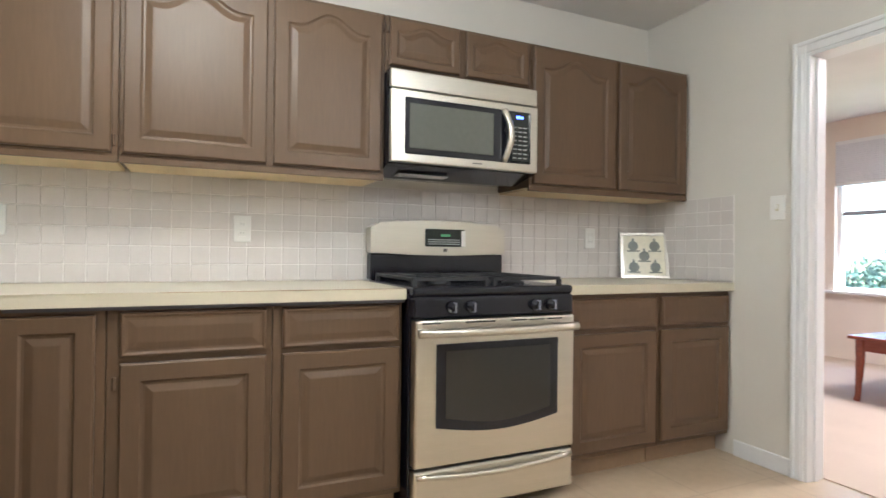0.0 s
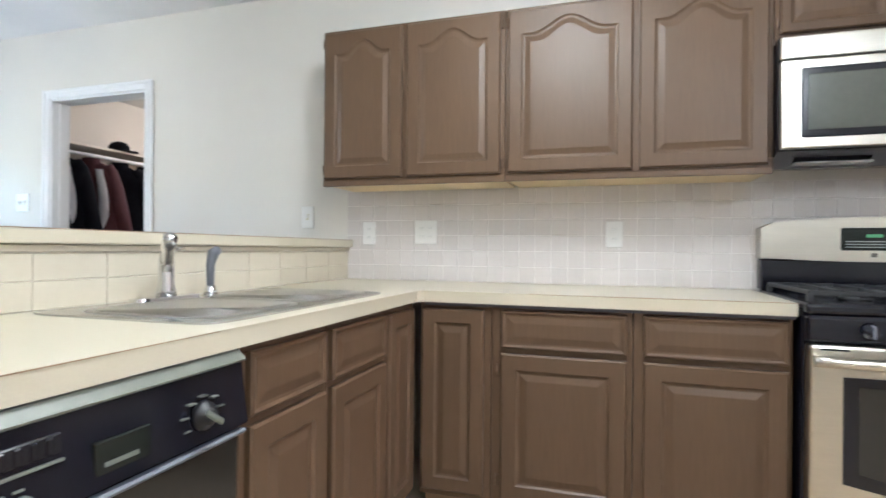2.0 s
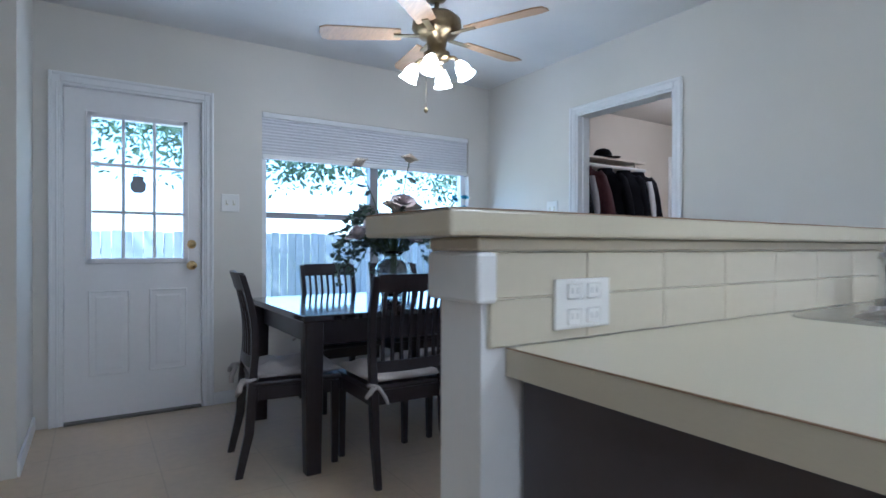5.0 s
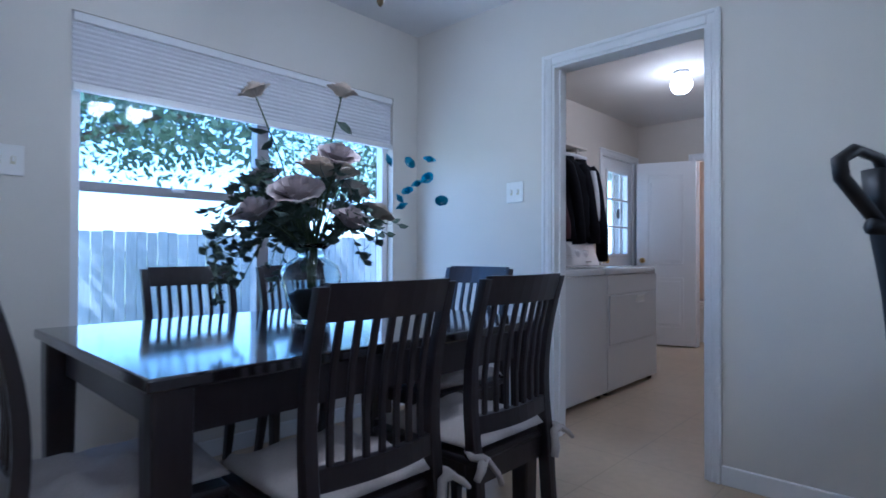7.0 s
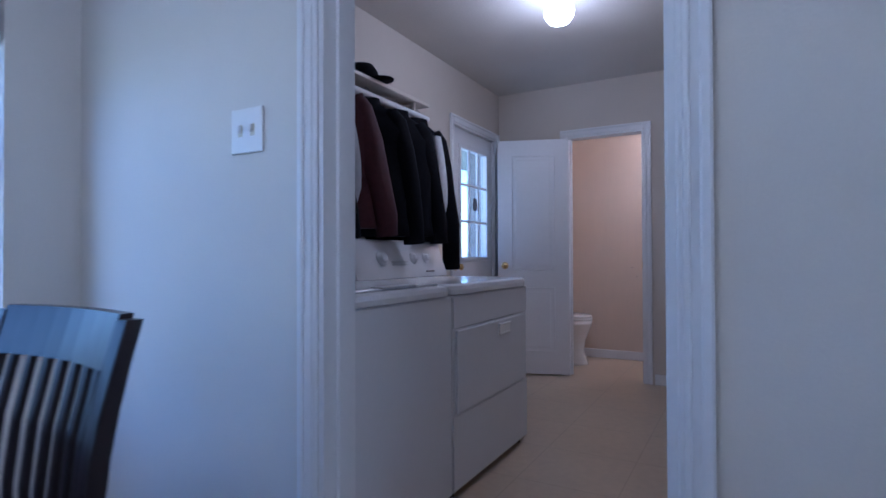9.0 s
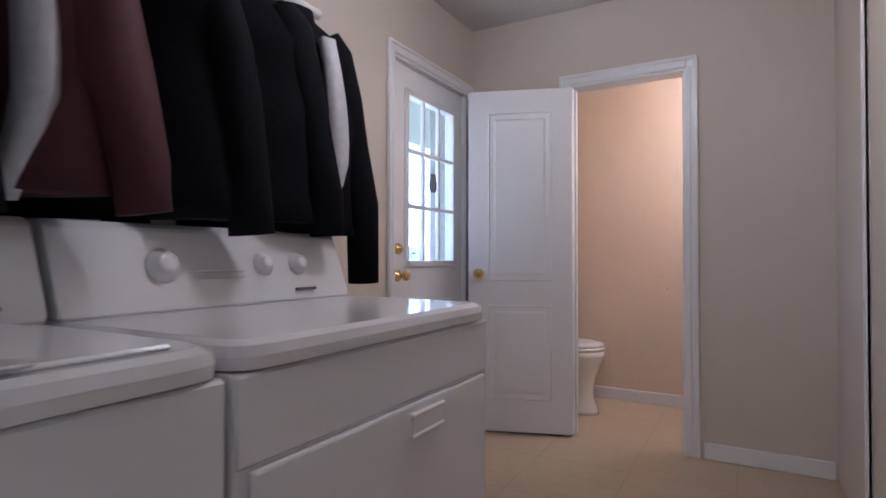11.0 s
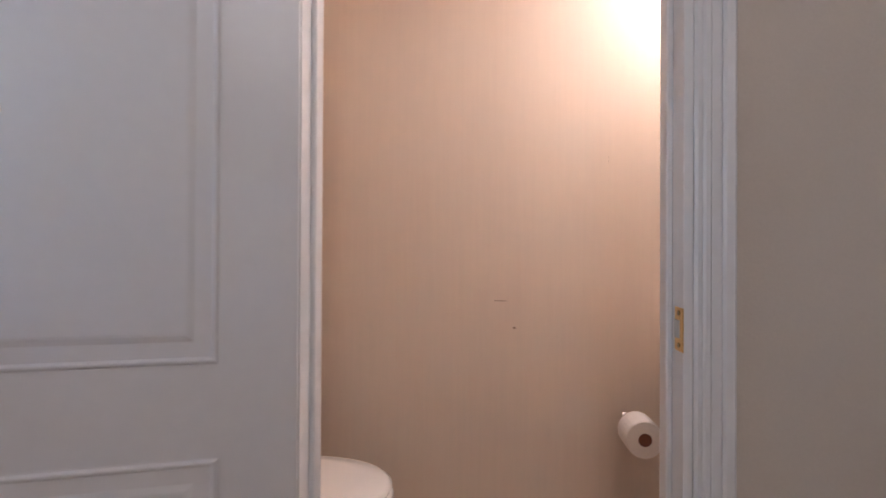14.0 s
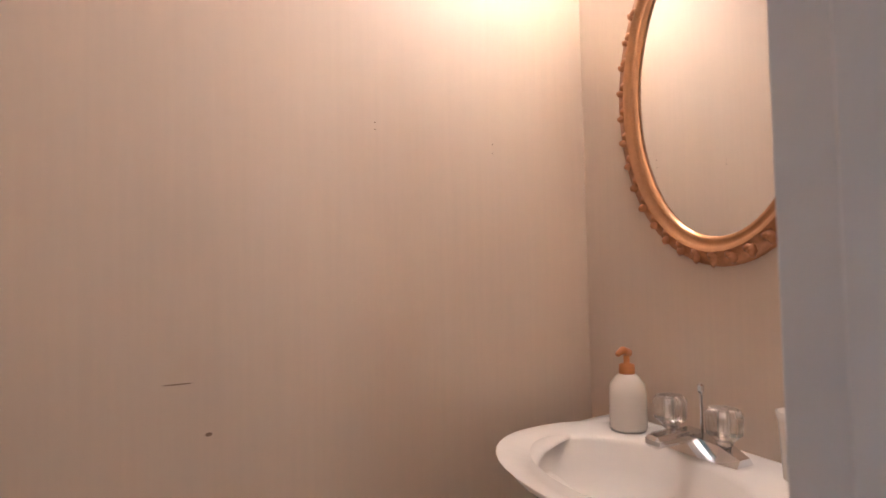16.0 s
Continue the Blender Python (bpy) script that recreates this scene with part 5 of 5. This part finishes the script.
def jacket(y, material, length, tilt, stripe=None, seed=0, turn=0):
    q = random.Random(seed)
    c = thing("hanging_jacket", "dark zip jacket on a hanger over the machines", "jacket", (-5.34, y, 1.875), turn, group="jackets on the clothes rod")
    part("hanger", tube(bmesh.new(), [(0.0, 0, 0.0), (0.018, 0, 0.02), (0.0, 0, 0.035), (-0.018, 0, 0.015), (-0.012, 0, -0.02), (0, 0, -0.06)], 0.0025, 6), M_GREYP, c)
    bm = bmesh.new()
    rings = []
    for k in range(15):
        s = k / 14
        z = -0.05 - length * s
        wx = 0.06 + 0.14 * min(1, s / 0.16) ** 0.6 + 0.02 * s
        wy = 0.025 + 0.05 * min(1, s / 0.2)
        rings.append((0.01 * math.sin(7 * s), 0.01 * math.sin(9 * s + seed), z, wx, wy))
    loft(bm, rings, 28, 2.6)
    for v in bm.verts:
        v.co.y += 0.016 * noise.noise(v.co * 6 + Vector((seed, 0, 0)))
        v.co.x += 0.012 * noise.noise(v.co * 9 + Vector((0, seed, 0)))
    part("body", bm, material, c, smooth=True)
    part("collar", loft(bmesh.new(), [(0, 0, -0.09, 0.085, 0.05), (0, 0, -0.05, 0.075, 0.045), (0, 0, -0.025, 0.07, 0.04)], 18, cap=False), material, c, smooth=True)
    for sx in (-1, 1):
        bm = bmesh.new()
        pts = [(sx * 0.12, 0, -0.09), (sx * 0.15, 0.003, -0.15), (sx * 0.19, 0.006, -0.30), (sx * 0.22, 0.01, -0.45), (sx * (0.265 - tilt), 0.02, -0.65), (sx * (0.275 - tilt), 0.03, -length * (1.04 if y < 1.6 else 1.22) - 0.06)]
        tube(bm, pts, [0.045, 0.065, 0.066, 0.062, 0.058, 0.056], 16, flat=0.95)
        for v in bm.verts:
            v.co += Vector((0.012, 0.012, 0)) * noise.noise(v.co * 12 + Vector((seed, sx, 0)))
        s = part("sleeve", bm, material, c, smooth=True)
    if stripe:
        bm = bmesh.new()
        ls = []
        for k in range(10):
            t = k / 9
            x, z = 0.085 + 0.04 * math.sin(2.6 * t) - 0.05 * max(0, t - 0.7) * 3, -0.13 - 0.60 * t
            wdt = 0.022 + 0.012 * math.sin(math.pi * t)
            ls.append([bm.verts.new((x - wdt, 0.096, z)), bm.verts.new((x + wdt, 0.093, z)), bm.verts.new((x + wdt, 0.06, z)), bm.verts.new((x - wdt, 0.06, z))])
            for v in ls[-1]:
                v.co.y = -v.co.y
        bridge(bm, ls)
        part("stripe", bm, stripe, c, "pale sleeve stripe", True)
    return c


jacket(0.40, M_NAVY, 0.66, 0.0, None, 1, 22)
jacket(0.66, M_NAVY, 0.68, 0.01, M_STRIPE, 2, 30)
jacket(0.95, M_RED, 0.66, 0.0, M_STRIPE, 3, 34)
jacket(1.24, M_NAVY, 0.69, 0.02, None, 4, 42)
jacket(1.52, M_NAVY, 0.68, 0.0, None, 5, 55)
jacket(1.74, M_NAVY, 0.71, -0.01, M_STRIPE, 6, 68)

gl = thing("ceiling_globe_light", "lit white glass globe on the laundry ceiling", "light", (-4.526, 1.93, 2.5))
part("holder", lathe(bmesh.new(), [(0.06, 0), (0.062, -0.02), (0.045, -0.04)], seg=24), M_TRIM, gl, smooth=True)
part("globe", lathe(bmesh.new(), [(0.045, -0.04), (0.07, -0.06), (0.084, -0.10), (0.08, -0.135), (0.058, -0.168), (0.02, -0.183), (0.004, -0.184)], seg=28), mat("globe_glass", (1.0, 0.92, 0.78), 0.3, emit=4.0), gl, smooth=True).visible_shadow = False
wd = thing("wooden_doorstop", "small brown wooden block on the floor by the door", "doorstop", (-5.5, 2.62, 0))
part("block", bx(box(-0.03, 0.03, -0.02, 0.02, 0, 0.13, 0.004), -0.032, 0.04, -0.022, 0.022, 0.0, 0.035, 0.003), M_ORANGE, wd)
ec = struct("laundry_side_casing", bx(box(-3.716, -3.70, 2.74, 2.80, 0, 2.1, 0.004), -3.7215, -3.70, 2.74, 2.76, 0, 2.1, 0.003), M_TRIM)

# ---- powder room ----
to = thing("toilet", "white two-piece toilet with closed lid", "toilet", (-5.25, 4.13, 0))
bm = loft(bmesh.new(), [(0.06, 0, 0, 0.25, 0.105), (0.06, 0, 0.02, 0.245, 0.10), (0.05, 0, 0.12, 0.22, 0.085), (0.06, 0, 0.22, 0.225, 0.10), (0.07, 0, 0.30, 0.25, 0.15), (0.075, 0, 0.36, 0.268, 0.178), (0.075, 0, 0.395, 0.27, 0.18)], 36, 2.3)
to.scale = (1, 1, 1.06)
part("bowl", bm, M_PORC, to, smooth=True)
part("seat", loft(bmesh.new(), [(0.075, 0, 0.397, 0.27, 0.182), (0.075, 0, 0.41, 0.275, 0.187), (0.075, 0, 0.418, 0.27, 0.182)], 40, 2.3), M_PORC, to, smooth=True)
part("lid", loft(bmesh.new(), [(0.07, 0, 0.421, 0.27, 0.182), (0.07, 0, 0.433, 0.275, 0.187), (0.068, 0, 0.444, 0.262, 0.175), (0.06, 0, 0.449, 0.20, 0.13)], 40, 2.3), M_PORC, to, smooth=True)
part("tank", box(-0.345, -0.16, -0.23, 0.23, 0.38, 0.74, 0.025, 3), M_PORC, to)
part("tank_lid", box(-0.352, -0.15, -0.24, 0.24, 0.74, 0.775, 0.012, 2), M_PORC, to)
part("flush_lever", tube(bmesh.new(), [(-0.158, 0.16, 0.67), (-0.14, 0.16, 0.67), (-0.138, 0.10, 0.66)], 0.007, 8), M_CHROME, to)
part("pedestal_back", box(-0.25, -0.1, -0.09, 0.09, 0, 0.38, 0.02, 2), M_PORC, to)

tp = thing("toilet_paper_roll", "white toilet paper roll on a wall holder", "toilet paper", (-4.19, 4.44, 0.52))
part("roll", lathe(bmesh.new(), [(0.02, -0.055), (0.054, -0.055), (0.056, -0.05), (0.056, 0.05), (0.054, 0.055), (0.02, 0.055), (0.02, -0.055)], seg=28, axis="y", cap=False), M_PAPER, tp, smooth=False)
part("core", lathe(bmesh.new(), [(0.0205, -0.054), (0.0205, 0.054)], seg=20, axis="y"), M_CARD, tp)
part("holder_rod", bx(tube(bmesh.new(), [(0, 0.03, 0), (0, 0.12, 0)], 0.008, 10), -0.025, 0.025, 0.118, 0.1255, -0.03, 0.03, 0.003), M_CHROME, tp)

ba = thing("wall_basin", "white porcelain wash basin fixed to the wall", "sink", (-3.73, 4.21, 0.765))
def basin_loop(bm, depth, half, z, cx=0.0):
    pts = []
    for k in range(33):
        a = math.pi * k / 32
        c, s = math.cos(a), math.sin(a)
        pts.append(bm.verts.new((cx - depth * s ** 0.9, half * math.copysign(abs(c) ** 0.9, c), z)))
    return pts
bm = bmesh.new()
bridge(bm, [basin_loop(bm, 0.16, 0.12, -0.17), basin_loop(bm, 0.30, 0.21, -0.10), basin_loop(bm, 0.41, 0.275, -0.03), basin_loop(bm, 0.44, 0.295, -0.006), basin_loop(bm, 0.445, 0.297, 0.0),
            basin_loop(bm, 0.435, 0.288, 0.004), basin_loop(bm, 0.395, 0.245, 0.003, -0.005), basin_loop(bm, 0.385, 0.235, -0.004, -0.01)], False)
rim_in = [(-0.245 + 0.145 * math.cos(2 * math.pi * k / 40), 0.225 * math.sin(2 * math.pi * k / 40)) for k in range(40)]
part("bowl_outside", bm, M_PORC, ba, smooth=True)
bm = bmesh.new()
ls = []
for f, z in ((1.0, 0.004), (0.95, -0.008), (0.86, -0.05), (0.7, -0.09), (0.4, -0.115), (0.1, -0.12)):
    ls.append([bm.verts.new((-0.245 + (x + 0.245) * f, y * f, z)) for x, y in rim_in])
bridge(bm, ls, False)
bm.faces.new(ls[-1])
out = [bm.verts.new((max(-0.445, -0.222 - 0.222 * math.copysign(abs(math.cos(a)) ** 0.88, -math.cos(a)) * 1.0), 0.292 * math.copysign(abs(math.sin(a)) ** 0.85, math.sin(a)), 0.0045)) for a in [2 * math.pi * k / 40 for k in range(40)]]
bridge(bm, [out, ls[0]], False)
part("rim_and_bowl", bm, M_PORC, ba, smooth=True)
part("drain", lathe(bmesh.new(), [(0.022, -0.119), (0.02, -0.117), (0.004, -0.117)], (-0.245, 0, 0), 16), M_CHROME, ba)
ba.scale = (0.93, 0.92, 1)
fa = thing("basin_faucet", "chrome basin faucet with two clear knobs", "faucet", (-3.80, 4.215, 0.7705))
bm = bmesh.new()
ls = []
for y, hw, z in ((-0.09, 0.02, 0.012), (-0.055, 0.026, 0.026), (0, 0.03, 0.03), (0.055, 0.026, 0.026), (0.09, 0.02, 0.012)):
    ls.append([bm.verts.new((-hw, y, 0)), bm.verts.new((hw, y, 0)), bm.verts.new((hw * 0.6, y, z)), bm.verts.new((-hw * 0.6, y, z))])
bridge(bm, ls)
part("body", bm, M_CHROME, fa)
part("spout", bx(bmesh.new(), -0.11, 0.0, -0.016, 0.016, 0.022, 0.042, 0.006), M_CHROME, fa)
for y in (-0.055, 0.055):
    part("knob", lathe(bmesh.new(), [(0.012, 0.026), (0.016, 0.034), (0.029, 0.045), (0.031, 0.075), (0.024, 0.085), (0.006, 0.087)], (0, y, 0), 10), M_CRYSTAL, fa, "clear faceted knob")
    part("knob_core", lathe(bmesh.new(), [(0.008, 0.024), (0.008, 0.078)], (0, y, 0), 8), M_CHROME, fa)
part("lift_rod", tube(bmesh.new(), [(0.015, 0, 0.025), (0.015, 0, 0.10)], [0.003, 0.003], 6), M_CHROME, fa)
part("lift_rod_tip", lathe(bmesh.new(), [(0.003, 0.098), (0.006, 0.102), (0.006, 0.112), (0.002, 0.115)], (0.015, 0, 0), 10), M_CHROME, fa)
so = thing("soap_dispenser", "white soap bottle with an orange pump on the basin", "soap bottle", (-3.805, 4.37, 0.7705))
part("bottle", lathe(bmesh.new(), [(0.033, 0), (0.036, 0.006), (0.036, 0.07), (0.033, 0.09), (0.022, 0.105), (0.015, 0.11)], seg=26), M_SOAP, so, smooth=True)
part("pump_collar", lathe(bmesh.new(), [(0.015, 0.108), (0.016, 0.112), (0.015, 0.128), (0.006, 0.131), (0.006, 0.148)], seg=18), M_COPPER, so, smooth=True)
part("pump_head", tube(bmesh.new(), [(0.006, 0.0, 0.150), (-0.012, -0.002, 0.157), (-0.028, -0.004, 0.150)], [0.009, 0.008, 0.005], 10), M_COPPER, so, smooth=True)
cu = thing("white_cup", "small white cup standing on the basin rim", "cup", (-3.775, 4.05, 0.7705))
part("cup_body", lathe(bmesh.new(), [(0.026, 0), (0.03, 0.085), (0.033, 0.10), (0.030, 0.10), (0.025, 0.01), (0.004, 0.008)], seg=22), M_SOAP, cu, smooth=True)

mi = thing("oval_mirror", "oval wall mirror in a carved copper-gilt frame", "mirror", (-3.7315, 4.20, 1.435))
def oval(bm, prof, seg=72, carve=0.0):
    ls = []
    for d, x in prof:
        ring = []
        for k in range(seg):
            a = 2 * math.pi * k / seg
            j = carve * (1 if 0 < x < 1 else 0)
            ring.append(bm.verts.new((-x - (j * (0.5 + 0.5 * math.sin(k * 2.1)) if carve else 0), (0.178 + d) * math.cos(a), (0.290 + d) * math.sin(a))))
        ls.append(ring)
    bridge(bm, ls, False)
    return bm
part("inner_moulding", oval(bmesh.new(), [(0, 0.008), (0.003, 0.016), (0.010, 0.018), (0.014, 0.013), (0.020, 0.022), (0.028, 0.024)]), mat("gilt_smooth", (0.58, 0.33, 0.17), 0.32, metal=0.85, grain=0.1), mi, smooth=True)
part("outer_moulding", oval(bmesh.new(), [(0.027, 0.022), (0.036, 0.018), (0.05, 0.014), (0.055, 0.0)]), M_GILT, mi, smooth=True)
q = random.Random(3)
for k in range(76):
    a = 2 * math.pi * k / 76
    bm = bmesh.new()
    ln = 0.016 + 0.004 * q.random()
    loft(bm, [(-0.010, 0, 0, 0.010, 0.006), (-0.014, 0.001, ln * 0.4, 0.012, 0.010), (-0.016, 0.003, ln * 0.8, 0.010, 0.007), (-0.012, 0.006, ln * 1.2, 0.004, 0.003)], 8)
    o = part("carved_leaf", bm, M_GILT, mi, smooth=True)
    rr = 0.030 + 0.004 * (k % 2)
    o.matrix_basis = Matrix.Translation((0, (0.178 + rr) * math.cos(a), (0.290 + rr) * math.sin(a))) @ Matrix.Rotation(a - math.pi / 2 + (0.8 if k % 2 else -0.9), 4, "X")
gm_ = lathe(bmesh.new(), [(1, 0), (1, 0.001)], seg=72, axis="x")
for v in gm_.verts:
    v.co = Vector((-0.006 - v.co.x, v.co.y * 0.180, v.co.z * 0.292))
part("mirror_glass", gm_, M_MIRROR, mi)
vl = thing("vanity_light", "lit frosted vanity light above the mirror", "light", (-3.73, 4.33, 2.05))
part("mount", box(-0.025, -0.001, -0.10, 0.10, -0.05, 0.05, 0.006), M_BRASS, vl)
part("shade", lathe(bmesh.new(), [(0.02, 0.02), (0.045, 0.0), (0.06, -0.05), (0.065, -0.10)], (-0.11, 0, 0.0), 20, cap=False), M_BULB, vl, smooth=True)
part("arm", tube(bmesh.new(), [(-0.02, 0, 0), (-0.07, 0, 0.03), (-0.11, 0, 0.02)], 0.008, 8), M_BRASS, vl)
for x, z, w, h in ((-4.567, 0.822, 0.012, 0.007), (-4.615, 0.912, 0.05, 0.0025), (-4.26, 1.392, 0.003, 0.003), (-4.26, 1.378, 0.003, 0.003), (-3.988, 1.37, 0.003, 0.003), (-3.988, 1.35, 0.003, 0.003)):
    mk = thing("wall_scuff", "small dark scuff mark on the wallpaper", "scuff", (x, 4.5645, z))
    part("mark", lathe(bmesh.new(), [(1.0, 0), (0.8, -0.0006)], seg=8, axis="y"), M_MARK, mk).matrix_basis = Matrix.Diagonal((w / 2, 1, h / 2, 1))

# ---- outdoors ----
struct("ground", box(-260, 260, -260, 260, -0.5, -0.20), M_LAWN)
struct("patio_slab", box(-8.6, XW - 0.16, -4.2, 6.5, -0.2, -0.06), M_PATIO)
struct("patio_roof", box(-7.3, XW - 0.15, 1.9, 6.5, 2.30, 2.42), M_FENCE)
struct("side_wall", box(-5.95, XW - 0.15, 3.62, 3.85, -0.2, 2.30), M_BRICK)
tree_rng = random.Random(11)


def tree(name, label, at, height, spread, low, count, size, material, blossom=None):
    c = thing(name, label, "tree", at)
    bm = bmesh.new()
    tube(bm, [(0, 0, -0.1), (0.05, 0.03, height * 0.25), (-0.05, 0.08, height * 0.5), (0, 0, height * 0.85)], [0.05 * spread, 0.04 * spread, 0.03 * spread, 0.01 * spread], 10)
    part("trunk", bm, M_BARK, c)
    limbs, crown = bmesh.new(), bmesh.new()
    tips = []
    for k in range(16):
        a = tree_rng.uniform(0, 6.28)
        z0 = max(low * 0.95, height * tree_rng.uniform(0.25, 0.7))
        r = spread * tree_rng.uniform(0.5, 1.0)
        tip = Vector((r * math.cos(a), r * math.sin(a), low + (height - low) * tree_rng.uniform(0.1, 0.9)))
        s = Vector((0, 0, z0))
        tube(limbs, [s, s.lerp(tip, 0.5) + Vector((0, 0, 0.2)), tip], [0.018 * spread, 0.011 * spread, 0.004 * spread], 6)
        tips += [s.lerp(tip, f) for f in (0.55, 0.75, 0.9, 1.0)]
    part("limbs", limbs, M_BARK, c)
    rows_v, rows_f = [], []
    for k in range(count):
        p = tree_rng.choice(tips) + Vector([tree_rng.gauss(0, spread * 0.17) for _ in range(3)])
        if p.z < low - 0.3 * tree_rng.random():
            continue
        d = Vector([tree_rng.gauss(0, 1) for _ in range(3)]).normalized()
        e = d.orthogonal().normalized()
        ln = size * tree_rng.uniform(0.6, 1.3)
        i = len(rows_v)
        rows_v += [p, p + d * ln * 0.5 + e * ln * 0.24, p + d * ln, p + d * ln * 0.5 - e * ln * 0.24]
        rows_f.append((i, i + 1, i + 2, i + 3))
    me = bpy.data.meshes.new("crown")
    me.from_pydata(rows_v, [], rows_f)
    me.materials.append(material)
    o = new("crown", me)
    o.parent = c
    if blossom:
        fb = bmesh.new()
        for k in range(60):
            p = tree_rng.choice(tips) + Vector([tree_rng.gauss(0, spread * 0.2) for _ in range(3)])
            lathe(fb, [(0.01, 0), (0.05, 0.03), (0.045, 0.06), (0.01, 0.08)], p, 6)
        part("blossoms", fb, blossom, c)
    return c


tree("shade_tree", "broad leafy shade tree beyond the fence", (-12.8, -1.0, -0.2), 7.5, 4.3, 2.8, 20000, 0.16, M_TREE)
tree("shade_tree", "broad leafy shade tree beyond the fence", (-14.5, 7.5, -0.2), 6.8, 3.2, 2.7, 9000, 0.15, M_TREE)
tree("flowering_shrub", "green shrub with pink blossoms near the back door", (-9.2, 6.6, -0.2), 2.3, 1.0, 0.5, 2600, 0.11, M_TREE, M_PINK)
tree("living_yard_shrub", "green shrub outside the living room window", (9.5, 3.2, -0.2), 1.35, 0.9, 0.3, 1400, 0.13, M_TREE)
fe = thing("wooden_fence", "weathered grey plank fence along the yard", "fence", (-11.6, 0, -0.2))
pl = bpy.data.meshes.new("plank")
bm = box(-0.012, 0.012, -0.068, 0.068, 0, 1.52, 0.004)
bm.to_mesh(pl)
bm.free()
pl.materials.append(M_FENCE)
for k in range(170):
    o = new("plank", pl)
    o.parent = fe
    o.matrix_basis = pose(0.004 * (k % 3), -12 + k * 0.145, tree_rng.uniform(-0.02, 0.015), 0, 0, tree_rng.uniform(-1, 1))
for z in (0.35, 1.2):
    part("rail", box(-0.06, -0.02, -12, 12.5, z - 0.04, z + 0.04), M_FENCE, fe)

# ---- tiles ----
def tiles(parent_name, m, nu, nv, size, gap, tall, label, material, grout):
    u, v = nu * size, nv * tall
    g = struct(parent_name, box(0, u, 0.0, 0.0045, 0, v), grout, label)
    g.matrix_basis = m
    me = bpy.data.meshes.new("tile")
    bm = box(gap / 2, size - gap / 2, -0.003, 0.002, gap / 2, tall - gap / 2, 0.0012)
    bm.to_mesh(me)
    bm.free()
    me.materials.append(material)
    for i in range(nu):
        for j in range(nv):
            o = new("tile", me)
            o.parent = g
            o.matrix_basis = pose(i * size, 0, j * tall)
    return g


TS = 0.0778
tiles("backsplash_tiles", pose(-2.333, -0.0048, 0.9165), 49, 6, TS, 0.0035, TS, "square white ceramic tiles behind the counter", M_TILE, M_GROUT)
tiles("backsplash_tiles_side", pose(XE - 0.0048, -0.007, 0.9165, 0, 0, -90), 8, 6, TS, 0.0035, TS, "square white ceramic tiles beside the counter", M_TILE, M_GROUT)
tiles("half_wall_tiles", pose(-2.3335 + 0.0048, -2.51, 0.9165, 0, 0, 90), 12, 1, 0.2085, 0.0022, 0.074, "cream tiles on the half wall behind the sink", M_CTILE, M_CGROUT)
tiles("half_wall_tiles_upper", pose(-2.3335 + 0.0048, -2.51, 0.9908, 0, 0, 90), 12, 1, 0.2085, 0.0022, 0.0715, "cream tiles under the ledge", M_CTILE, M_CGROUT)
